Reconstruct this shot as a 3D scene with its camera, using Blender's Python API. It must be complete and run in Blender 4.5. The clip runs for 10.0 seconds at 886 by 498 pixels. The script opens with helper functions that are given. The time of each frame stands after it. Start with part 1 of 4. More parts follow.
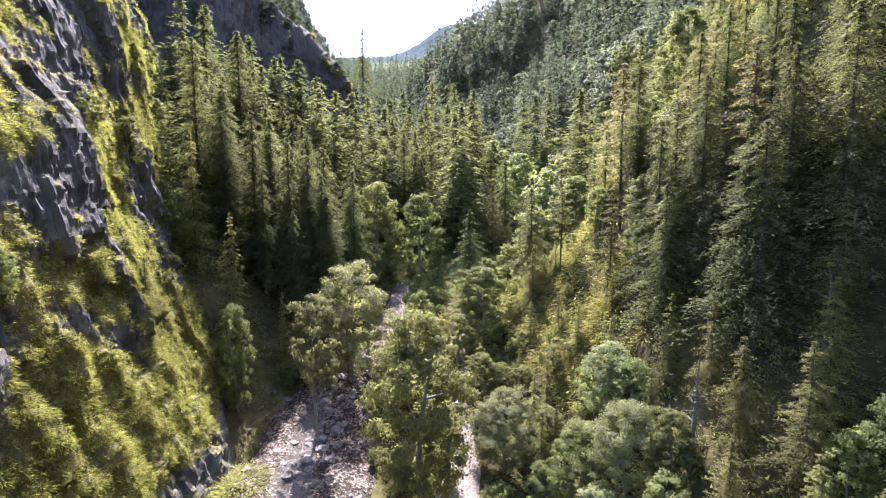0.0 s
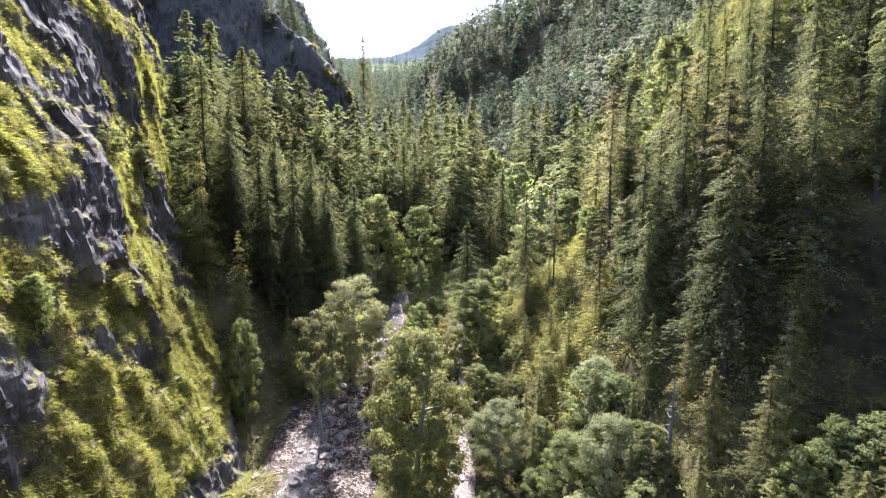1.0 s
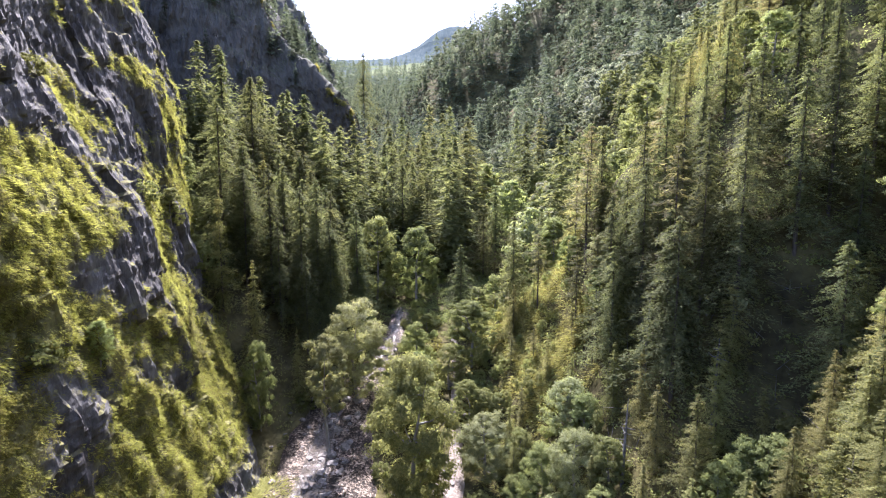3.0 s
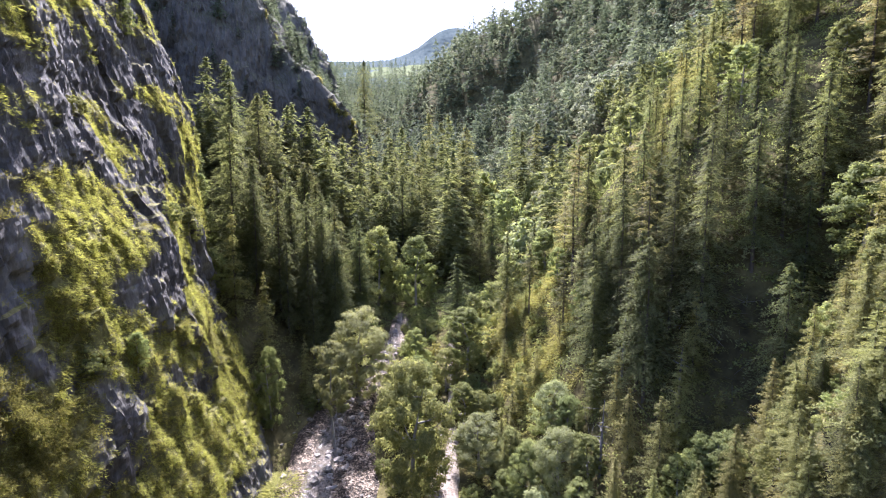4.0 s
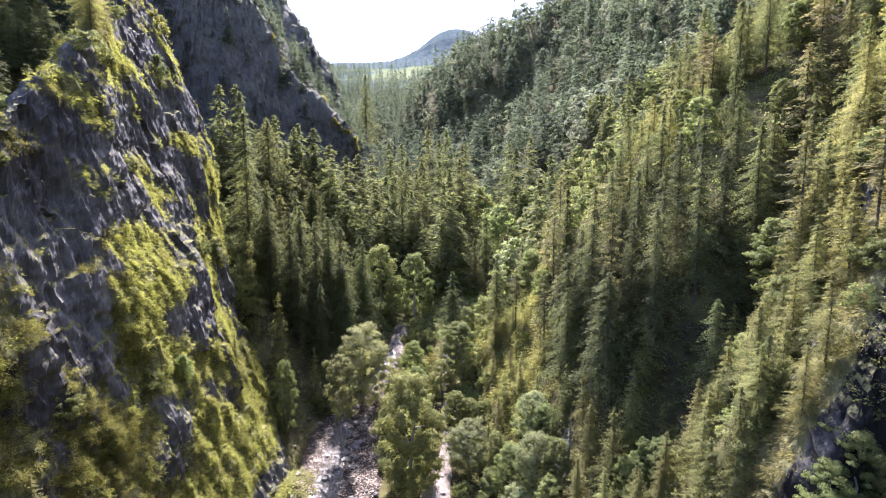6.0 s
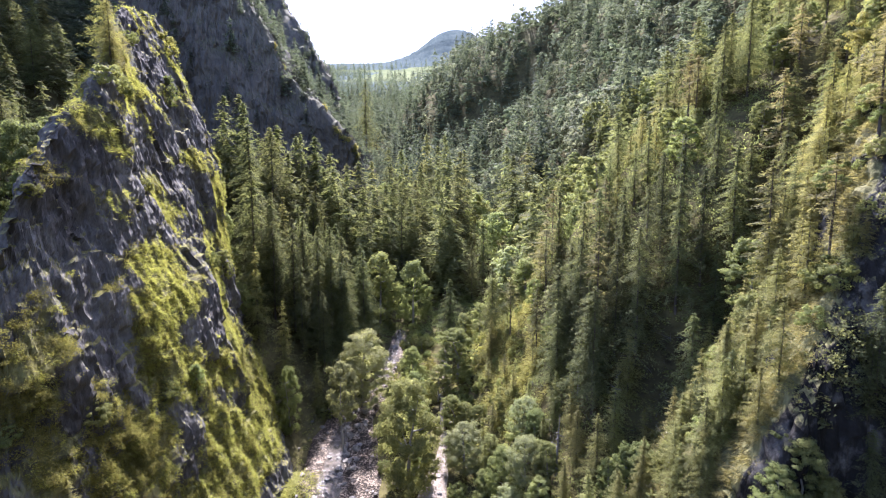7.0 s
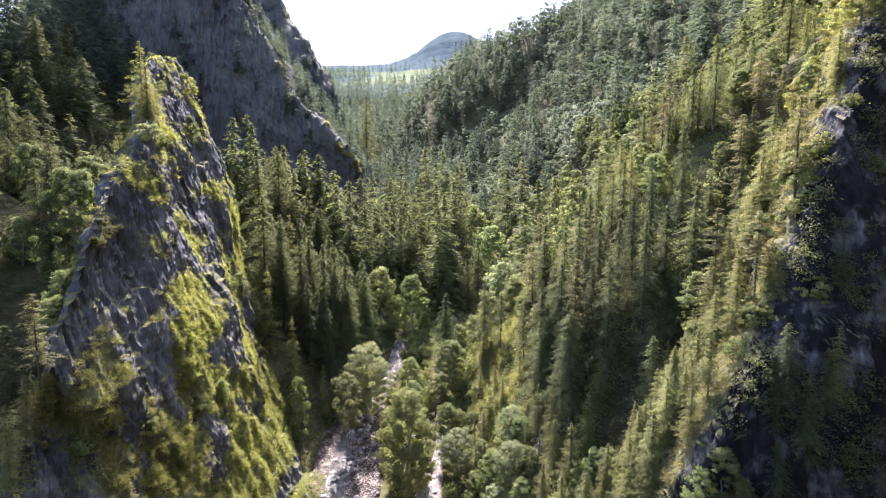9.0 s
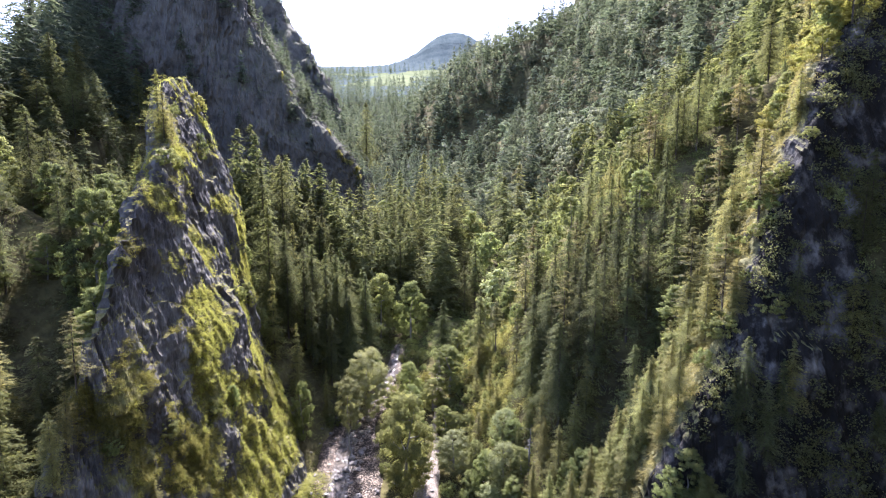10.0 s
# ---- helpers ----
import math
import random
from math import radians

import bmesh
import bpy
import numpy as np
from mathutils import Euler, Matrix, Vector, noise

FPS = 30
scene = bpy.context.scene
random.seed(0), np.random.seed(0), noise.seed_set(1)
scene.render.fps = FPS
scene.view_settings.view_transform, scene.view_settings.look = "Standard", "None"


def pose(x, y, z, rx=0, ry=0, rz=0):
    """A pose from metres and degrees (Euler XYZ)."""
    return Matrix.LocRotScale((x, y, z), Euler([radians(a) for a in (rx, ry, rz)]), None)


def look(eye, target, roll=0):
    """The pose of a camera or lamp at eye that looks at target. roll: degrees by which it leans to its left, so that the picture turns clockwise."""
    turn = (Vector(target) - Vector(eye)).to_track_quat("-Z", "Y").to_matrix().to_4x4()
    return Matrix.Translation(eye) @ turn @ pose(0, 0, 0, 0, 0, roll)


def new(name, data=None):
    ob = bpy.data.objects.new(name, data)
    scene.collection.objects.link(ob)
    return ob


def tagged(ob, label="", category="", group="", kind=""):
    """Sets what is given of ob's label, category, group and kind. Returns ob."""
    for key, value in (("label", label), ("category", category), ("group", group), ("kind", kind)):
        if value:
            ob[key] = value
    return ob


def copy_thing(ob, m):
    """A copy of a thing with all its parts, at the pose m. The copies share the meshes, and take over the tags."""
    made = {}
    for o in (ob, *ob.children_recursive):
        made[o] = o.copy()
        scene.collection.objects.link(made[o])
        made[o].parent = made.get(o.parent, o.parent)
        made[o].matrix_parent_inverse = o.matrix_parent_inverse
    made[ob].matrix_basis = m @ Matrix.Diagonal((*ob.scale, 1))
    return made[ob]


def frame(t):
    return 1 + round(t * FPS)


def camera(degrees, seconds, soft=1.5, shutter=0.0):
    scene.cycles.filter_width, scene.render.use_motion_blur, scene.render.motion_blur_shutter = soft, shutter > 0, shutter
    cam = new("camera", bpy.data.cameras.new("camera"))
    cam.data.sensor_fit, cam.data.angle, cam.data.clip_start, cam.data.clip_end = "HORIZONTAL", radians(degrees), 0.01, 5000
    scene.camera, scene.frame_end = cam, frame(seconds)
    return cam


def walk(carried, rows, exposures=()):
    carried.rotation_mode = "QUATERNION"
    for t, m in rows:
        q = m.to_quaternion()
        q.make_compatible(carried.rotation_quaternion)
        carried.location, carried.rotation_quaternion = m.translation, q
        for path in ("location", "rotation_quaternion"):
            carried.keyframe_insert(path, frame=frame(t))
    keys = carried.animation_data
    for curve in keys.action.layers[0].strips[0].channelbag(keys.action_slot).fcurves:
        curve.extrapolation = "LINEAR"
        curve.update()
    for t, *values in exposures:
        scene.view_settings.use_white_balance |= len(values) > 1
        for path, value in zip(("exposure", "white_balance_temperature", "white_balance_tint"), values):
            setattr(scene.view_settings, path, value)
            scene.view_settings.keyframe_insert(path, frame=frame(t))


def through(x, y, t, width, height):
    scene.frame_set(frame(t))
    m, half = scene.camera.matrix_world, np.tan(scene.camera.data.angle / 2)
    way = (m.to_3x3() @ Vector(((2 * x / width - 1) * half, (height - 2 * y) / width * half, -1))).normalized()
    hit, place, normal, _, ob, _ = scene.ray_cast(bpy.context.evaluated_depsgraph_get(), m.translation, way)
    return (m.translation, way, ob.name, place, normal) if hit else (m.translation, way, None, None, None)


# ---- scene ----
cam = camera(88.0, 10.0, soft=1.1)
EXPOSURE = 2.32
METRES, EYE, TILT, LEAN, TURN = 32.0, 22.0, -6.0, 0.0, 0.0
ROWS = [
    (0.0, 0.0, 0.0, 0.0, 0.0, 0.0, -0.0),
    (0.5, 0.0017, -0.0315, 0.0232, 0.02, -0.01, -0.01),
    (1.0, 0.0071, -0.0641, 0.0468, 0.03, -0.0, 0.02),
    (1.5, 0.0125, -0.0972, 0.0706, 0.02, -0.02, 0.03),
    (2.0, 0.0176, -0.1307, 0.0929, 0.0, -0.04, 0.02),
    (2.5, 0.0218, -0.1677, 0.1147, -0.01, -0.03, 0.03),
    (4.0, 0.0353, -0.3293, 0.1747, -0.04, 0.06, 0.11),
    (4.5, 0.0399, -0.3856, 0.1964, -0.01, 0.07, 0.14),
    (5.0, 0.0454, -0.4362, 0.22, 0.01, 0.03, 0.15),
    (5.5, 0.0512, -0.4829, 0.2432, 0.02, 0.01, 0.14),
    (7.0, 0.0682, -0.6078, 0.3095, 0.0, -0.0, 0.12),
    (7.5, 0.0731, -0.6463, 0.33, -0.01, -0.02, 0.12),
    (8.0, 0.0758, -0.6892, 0.3525, -0.02, -0.01, 0.11),
    (8.5, 0.0798, -0.7368, 0.3761, -0.04, 0.0, 0.11),
    (9.0, 0.0846, -0.7857, 0.3999, -0.08, 0.03, 0.09),
    (9.5, 0.0891, -0.835, 0.4226, -0.12, 0.04, 0.09),
    (10.0, 0.0938, -0.8861, 0.4451, -0.17, 0.06, 0.09),
]
walk(cam, [(t, pose(0, 0, EYE, TILT, LEAN, TURN) @ pose(METRES * x, METRES * y, METRES * z, 90 + pitch, roll, yaw)) for t, x, y, z, yaw, pitch, roll in ROWS], exposures=[(0.0, EXPOSURE, 5500, 28), (10.0, EXPOSURE, 5500, 28)])

# ---- light ----
SUN_UP, SUN_SIDE = 55.0, -8.0
world = bpy.data.worlds.new("sky")
scene.world = world
world.use_nodes = True
wn = world.node_tree.nodes
wn.clear()
sky = wn.new("ShaderNodeTexSky")
sky.sky_type, sky.sun_disc = "NISHITA", False
sky.sun_elevation, sky.sun_rotation = radians(SUN_UP), radians(SUN_SIDE)
sky.air_density, sky.dust_density, sky.ozone_density = 1.0, 2.5, 1.0
bg, wout = wn.new("ShaderNodeBackground"), wn.new("ShaderNodeOutputWorld")
bg.inputs[1].default_value = 0.11
world.node_tree.links.new(sky.outputs[0], bg.inputs[0])
world.node_tree.links.new(bg.outputs[0], wout.inputs[0])
SUN_WAY = Vector((math.sin(radians(SUN_SIDE)) * math.cos(radians(SUN_UP)), math.cos(radians(SUN_SIDE)) * math.cos(radians(SUN_UP)), math.sin(radians(SUN_UP))))
lamp = bpy.data.lights.new("sun", "SUN")
lamp.energy, lamp.angle, lamp.color = 5.0, radians(0.55), (1.0, 0.93, 0.8)
sun = new("sun", lamp)
sun.matrix_world = look(SUN_WAY * 400, (0, 0, 0))


# ---- materials ----
def shader(name):
    m = bpy.data.materials.new(name)
    m.use_nodes = True
    m.node_tree.nodes.clear()
    return m, m.node_tree.nodes, m.node_tree.links


def ramp(nodes, stops):
    r = nodes.new("ShaderNodeValToRGB")
    while len(r.color_ramp.elements) < len(stops):
        r.color_ramp.elements.new(0.5)
    for e, (p, c) in zip(r.color_ramp.elements, stops):
        e.position, e.color = p, (*c, 1)
    return r


def noise_tex(nodes, links, scale, detail=5.0, stretch=None, rough=0.6):
    n = nodes.new("ShaderNodeTexNoise")
    n.inputs["Scale"].default_value, n.inputs["Detail"].default_value, n.inputs["Roughness"].default_value = scale, detail, rough
    g = nodes.new("ShaderNodeNewGeometry")
    if stretch:
        v = nodes.new("ShaderNodeVectorMath")
        v.operation = "MULTIPLY"
        v.inputs[1].default_value = stretch
        links.new(g.outputs["Position"], v.inputs[0])
        links.new(v.outputs[0], n.inputs["Vector"])
    else:
        links.new(g.outputs["Position"], n.inputs["Vector"])
    return n


def mix_col(nodes, links, fac, a, b, blend="MIX"):
    m = nodes.new("ShaderNodeMix")
    m.data_type, m.blend_type = "RGBA", blend
    for sock, val in ((m.inputs[0], fac), (m.inputs[6], a), (m.inputs[7], b)):
        if isinstance(val, (int, float)):
            sock.default_value = val
        elif isinstance(val, tuple):
            sock.default_value = (*val, 1)
        else:
            links.new(val, sock)
    return m.outputs[2]


def leafy(name, dark, light, through=0.45, gloss=0.25, tint=None):
    """Foliage: varies leaf by leaf and tree by tree, and lets part of the light through."""
    m, n, l = shader(name)
    geo, info = n.new("ShaderNodeNewGeometry"), n.new("ShaderNodeObjectInfo")
    r = ramp(n, [(0.0, dark), (1.0, light)])
    l.new(geo.outputs["Random Per Island"], r.inputs[0])
    hue = n.new("ShaderNodeHueSaturation")
    mr = n.new("ShaderNodeMapRange")
    mr.inputs[3].default_value, mr.inputs[4].default_value = 0.486, 0.522
    each, both, part01 = n.new("ShaderNodeAttribute"), n.new("ShaderNodeMath"), n.new("ShaderNodeMath")
    each.attribute_name = "tree"
    part01.operation = "FRACT"
    l.new(info.outputs["Random"], both.inputs[0])
    l.new(each.outputs["Fac"], both.inputs[1])
    l.new(both.outputs[0], part01.inputs[0])
    l.new(part01.outputs[0], mr.inputs[0])
    l.new(mr.outputs[0], hue.inputs["Hue"])
    tone = n.new("ShaderNodeMath")
    tone.operation = "MULTIPLY_ADD"
    tone.inputs[1].default_value, tone.inputs[2].default_value = 0.5, -0.25
    shift = n.new("ShaderNodeMath")
    shift.operation = "MULTIPLY"
    shift.inputs[1].default_value = 7.31
    again = n.new("ShaderNodeMath")
    again.operation = "FRACT"
    l.new(part01.outputs[0], shift.inputs[0])
    l.new(shift.outputs[0], again.inputs[0])
    l.new(again.outputs[0], tone.inputs[0])
    mv = n.new("ShaderNodeMapRange")
    mv.inputs[3].default_value, mv.inputs[4].default_value = 0.75, 1.3
    big = noise_tex(n, l, 0.11, 2.0)
    l.new(big.outputs["Fac"], mv.inputs[0])
    value = n.new("ShaderNodeMath")
    l.new(mv.outputs[0], value.inputs[0])
    l.new(tone.outputs[0], value.inputs[1])
    l.new(value.outputs[0], hue.inputs["Value"])
    l.new(r.outputs[0], hue.inputs["Color"])
    p = n.new("ShaderNodeBsdfPrincipled")
    p.inputs["Roughness"].default_value = 0.65
    p.inputs["Specular IOR Level"].default_value = gloss
    l.new(hue.outputs[0], p.inputs["Base Color"])
    tr = n.new("ShaderNodeBsdfTranslucent")
    warm = mix_col(n, l, 1.0, hue.outputs[0], tint or (1.0, 0.98, 0.68), "MULTIPLY")
    gain = n.new("ShaderNodeMix")
    gain.data_type, gain.blend_type = "RGBA", "ADD"
    gain.inputs[0].default_value = 0.6
    l.new(warm, gain.inputs[6])
    l.new(warm, gain.inputs[7])
    l.new(gain.outputs[2], tr.inputs[0])
    mx, o = n.new("ShaderNodeMixShader"), n.new("ShaderNodeOutputMaterial")
    mx.inputs[0].default_value = through
    l.new(p.outputs[0], mx.inputs[1])
    l.new(tr.outputs[0], mx.inputs[2])
    l.new(mx.outputs[0], o.inputs[0])
    return m


def solid(name, stops, scale, rough=0.85, bump=0.3, stretch=None, spread=0.2, fine=6.0, spec=0.3):
    """A rough surface: colour from two noises, a coarse and a fine one, with relief."""
    m, n, l = shader(name)
    a = noise_tex(n, l, scale, 6.0, stretch)
    b = noise_tex(n, l, scale * fine, 4.0, stretch)
    r = ramp(n, stops)
    add = n.new("ShaderNodeMath")
    add.operation = "MULTIPLY_ADD"
    sub = n.new("ShaderNodeMath")
    sub.operation = "SUBTRACT"
    sub.inputs[1].default_value = 0.5
    l.new(b.outputs["Fac"], sub.inputs[0])
    l.new(sub.outputs[0], add.inputs[0])
    add.inputs[1].default_value = spread * 3
    l.new(a.outputs["Fac"], add.inputs[2])
    l.new(add.outputs[0], r.inputs[0])
    p, o, bp = n.new("ShaderNodeBsdfPrincipled"), n.new("ShaderNodeOutputMaterial"), n.new("ShaderNodeBump")
    p.inputs["Roughness"].default_value = rough
    p.inputs["Specular IOR Level"].default_value = spec
    bp.inputs["Strength"].default_value, bp.inputs["Distance"].default_value = bump, 0.4
    l.new(add.outputs[0], bp.inputs["Height"])
    l.new(bp.outputs[0], p.inputs["Normal"])
    l.new(r.outputs[0], p.inputs["Base Color"])
    l.new(p.outputs[0], o.inputs[0])
    return m


SPRUCE = leafy("spruce_needles", (0.086, 0.094, 0.045), (0.145, 0.153, 0.066), 0.5, 0.05)
SPRUCE_YOUNG = leafy("young_spruce_needles", (0.135, 0.134, 0.052), (0.215, 0.208, 0.08), 0.5, 0.08)
# spruce needles darkened and blued, to stand for shade and distance haze
DIM_SPRUCE = leafy("dim_blued_spruce_needles", (0.05, 0.065, 0.05), (0.1, 0.118, 0.082), 0.42, 0.05)
# darker copy of the spruce needles, for plants where shade falls
SHADE_SPRUCE = leafy("shade_darkened_spruce_needles", (0.072, 0.079, 0.04), (0.13, 0.138, 0.062), 0.45, 0.05)
PINE = leafy("pine_needles", (0.115, 0.106, 0.055), (0.18, 0.165, 0.08), 0.48, 0.08)
LEAF = leafy("broad_leaves", (0.125, 0.139, 0.056), (0.215, 0.232, 0.09), 0.55, 0.06)
LEAF_GREY = leafy("willow_leaves", (0.135, 0.145, 0.072), (0.225, 0.238, 0.12), 0.5, 0.1, (1.0, 0.98, 0.6))
LEAF_YELLOW = leafy("yellowing_leaves", (0.17, 0.165, 0.05), (0.26, 0.245, 0.08), 0.55, 0.06)
# broad and willow leaves again, dulled in colour to imitate distance haze
HAZED_LEAF = leafy("hazed_broad_leaves", (0.085, 0.1, 0.06), (0.148, 0.168, 0.098), 0.48, 0.05, (1.0, 1.0, 0.82))
HAZED_GREY = leafy("hazed_pale_leaves", (0.11, 0.122, 0.08), (0.185, 0.2, 0.13), 0.48, 0.05, (1.0, 1.0, 0.82))
GRASS = leafy("hill_grass", (0.19, 0.182, 0.06), (0.32, 0.305, 0.11), 0.5, 0.1)
MOSS = leafy("cliff_grass", (0.185, 0.186, 0.048), (0.33, 0.325, 0.09), 0.55, 0.1)
RIDGE_GRASS = leafy("ridge_grass", (0.16, 0.152, 0.062), (0.285, 0.27, 0.115), 0.5, 0.1)
HEATH = leafy("heath_cushion", (0.14, 0.12, 0.045), (0.27, 0.23, 0.08), 0.45, 0.08)
BARK = solid("bark", [(0.25, (0.035, 0.028, 0.022)), (0.75, (0.12, 0.1, 0.085))], 3.0, 0.9, 0.5, (1, 1, 0.2))
BARK_PALE = solid("pale_bark", [(0.25, (0.1, 0.095, 0.085)), (0.75, (0.3, 0.28, 0.25))], 3.0, 0.9, 0.4, (1, 1, 0.4))


def crag(name, cover, green, grain=1.0, tall=0.13, tone=1.0, fleck=0.8, pale=0.33, tinge=(1.0, 1.0, 1.0)):
    """Streaked limestone with thin grass where it leans back."""
    m, n, l = shader(name)
    streak = noise_tex(n, l, 0.9 * grain, 8.0, (1.0, 1.0, tall), 0.68)
    patch = noise_tex(n, l, 0.16 * grain, 4.0)
    fine = noise_tex(n, l, 3.2 * grain, 6.0, (1.0, 1.0, 0.45), 0.7)
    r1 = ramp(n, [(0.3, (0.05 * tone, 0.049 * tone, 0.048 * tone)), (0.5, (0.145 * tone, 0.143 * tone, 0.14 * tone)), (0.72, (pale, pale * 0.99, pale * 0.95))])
    l.new(streak.outputs["Fac"], r1.inputs[0])
    r2 = ramp(n, [(0.3, (0.5, 0.47, 0.44)), (0.7, (1.1, 1.08, 1.05))])
    l.new(patch.outputs["Fac"], r2.inputs[0])
    rock = mix_col(n, l, 1.0, r1.outputs[0], r2.outputs[0], "MULTIPLY")
    r3 = ramp(n, [(0.35, (0.45, 0.44, 0.43)), (0.65, (1.15, 1.15, 1.15))])
    l.new(fine.outputs["Fac"], r3.inputs[0])
    rock = mix_col(n, l, fleck, rock, r3.outputs[0], "MULTIPLY")
    rock = mix_col(n, l, 1.0, rock, tinge, "MULTIPLY")
    geo, sep = n.new("ShaderNodeNewGeometry"), n.new("ShaderNodeSeparateXYZ")
    l.new(geo.outputs["Normal"], sep.inputs[0])
    add = n.new("ShaderNodeMath")
    add.operation = "ADD"
    l.new(sep.outputs[2], add.inputs[0])
    l.new(patch.outputs["Fac"], add.inputs[1])
    mr = n.new("ShaderNodeMapRange")
    mr.inputs[1].default_value, mr.inputs[2].default_value = 1.0 - cover, 1.25 - cover
    l.new(add.outputs[0], mr.inputs[0])
    turf = n.new("ShaderNodeAttribute")
    turf.attribute_name = "turf"
    mx = n.new("ShaderNodeMath")
    mx.operation = "MAXIMUM"
    l.new(turf.outputs["Fac"], mx.inputs[0])
    l.new(mr.outputs[0], mx.inputs[1])
    g = ramp(n, [(0.3, tuple(0.45 * c for c in green)), (0.7, green)])
    l.new(fine.outputs["Fac"], g.inputs[0])
    col = mix_col(n, l, mx.outputs[0], rock, g.outputs[0])
    hsum = n.new("ShaderNodeMath")
    hsum.operation = "MULTIPLY_ADD"
    hsum.inputs[1].default_value = 0.5
    l.new(fine.outputs["Fac"], hsum.inputs[0])
    l.new(streak.outputs["Fac"], hsum.inputs[2])
    bp, p, o = n.new("ShaderNodeBump"), n.new("ShaderNodeBsdfPrincipled"), n.new("ShaderNodeOutputMaterial")
    bp.inputs["Strength"].default_value, bp.inputs["Distance"].default_value = 0.7, 0.5
    l.new(hsum.outputs[0], bp.inputs["Height"])
    p.inputs["Roughness"].default_value, p.inputs["Specular IOR Level"].default_value = 0.85, 0.15
    l.new(bp.outputs[0], p.inputs["Normal"])
    l.new(col, p.inputs["Base Color"])
    l.new(p.outputs[0], o.inputs[0])
    return m


ROCK = crag("limestone", -0.02, (0.2, 0.186, 0.07), 0.8, 0.2, 1.05, 0.7, 0.27)
# limestone with the buttress's shade put into its colour; pale patches kept
ROCK_SHADED = crag("shade_darkened_limestone", -0.12, (0.18, 0.172, 0.075), 0.5, 0.7, 0.18, 0.9, 0.28)
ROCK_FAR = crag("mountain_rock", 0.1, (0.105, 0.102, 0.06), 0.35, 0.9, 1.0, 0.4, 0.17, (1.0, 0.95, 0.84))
EARTH = solid("forest_floor", [(0.25, (0.03, 0.026, 0.015)), (0.5, (0.072, 0.064, 0.028)), (0.8, (0.14, 0.125, 0.05))], 0.25, 0.95, 0.8, None, 0.2, 6.0, 0.05)
GRAVEL = solid("river_gravel", [(0.38, (0.03, 0.023, 0.016)), (0.53, (0.12, 0.088, 0.062)), (0.7, (0.38, 0.31, 0.235))], 1.0, 0.6, 1.0, None, 0.5, 5.0, 0.3)
SAND = solid("dry_sand", [(0.25, (0.15, 0.122, 0.096)), (0.5, (0.23, 0.195, 0.16)), (0.75, (0.34, 0.3, 0.25))], 0.8, 0.9, 0.6, None, 0.3, 6.0, 0.1)
WATER = solid("stream_water", [(0.3, (0.035, 0.03, 0.022)), (0.7, (0.12, 0.1, 0.078))], 1.6, 0.16, 0.5, None, 0.3, 5.0, 0.8)
SNAG = solid("dead_wood", [(0.25, (0.08, 0.075, 0.07)), (0.75, (0.2, 0.19, 0.18))], 3.0, 0.9, 0.4, (1, 1, 0.3))
STONE = solid("river_stone", [(0.2, (0.07, 0.062, 0.054)), (0.8, (0.27, 0.245, 0.215))], 1.2, 0.7, 0.4)
# the blue-grey cast is distance haze put into the base colour
HAZED_WOODS = solid("haze_tinted_woods", [(0.35, (0.065, 0.085, 0.088)), (0.65, (0.1, 0.122, 0.12))], 0.035, 0.95, 0.5, None, 0.2, 6.0, 0.0)
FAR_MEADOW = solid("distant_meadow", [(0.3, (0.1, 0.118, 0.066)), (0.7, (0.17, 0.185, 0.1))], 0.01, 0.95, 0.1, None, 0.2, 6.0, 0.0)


# ---- building helpers ----
rng = np.random.default_rng(7)


def mesh_of(name, verts, faces, material, smooth=False):
    """A mesh from arrays of points and of triangles or quads (one array or several)."""
    me = bpy.data.meshes.new(name)
    verts = np.asarray(verts, np.float32)
    groups = faces if isinstance(faces, (list, tuple)) else [faces]
    groups = [np.asarray(g, np.int32) for g in groups if len(g)]
    loops = np.concatenate([g.ravel() for g in groups])
    sizes = np.concatenate([np.full(len(g), g.shape[1], np.int32) for g in groups])
    me.vertices.add(len(verts))
    me.vertices.foreach_set("co", verts.ravel())
    me.loops.add(len(loops))
    me.loops.foreach_set("vertex_index", loops)
    me.polygons.add(len(sizes))
    me.polygons.foreach_set("loop_start", np.concatenate([[0], np.cumsum(sizes)[:-1]]).astype(np.int32))
    me.polygons.foreach_set("use_smooth", np.full(len(sizes), smooth))
    me.update(calc_edges=True)
    me.materials.append(material)
    return me


def piece(name, me, parent, label=""):
    ob = new(name, me)
    ob.parent = parent
    if label:
        ob["label"] = label
    return ob


def lattice(i, j, k, seed):
    h = (i * 374761393 + j * 668265263 + k * 2147483647 + seed * 974634777) & 0xFFFFFFFF
    h = ((h ^ (h >> 13)) * 1274126177) & 0xFFFFFFFF
    return ((h ^ (h >> 16)) & 0xFFFF) / 65535.0


def value_noise(p, seed=0):
    q = np.floor(p).astype(np.int64)
    f = p - q
    f = f * f * (3 - 2 * f)
    out = np.zeros(len(p))
    for a in (0, 1):
        for b in (0, 1):
            for c in (0, 1):
                w = (f[:, 0] if a else 1 - f[:, 0]) * (f[:, 1] if b else 1 - f[:, 1]) * (f[:, 2] if c else 1 - f[:, 2])
                out += w * lattice(q[:, 0] + a, q[:, 1] + b, q[:, 2] + c, seed)
    return out * 2 - 1


def fbm(p, scale, octaves=4, seed=0, gain=0.5):
    p = np.asarray(p, float) * scale
    out, amp = np.zeros(len(p)), 1.0
    for o in range(octaves):
        out += amp * value_noise(p, seed + o * 17)
        p, amp = p * 2.03 + 11.3, amp * gain
    return out


def smooth01(a, b, v):
    t = np.clip((v - a) / (b - a), 0, 1)
    return t * t * (3 - 2 * t)


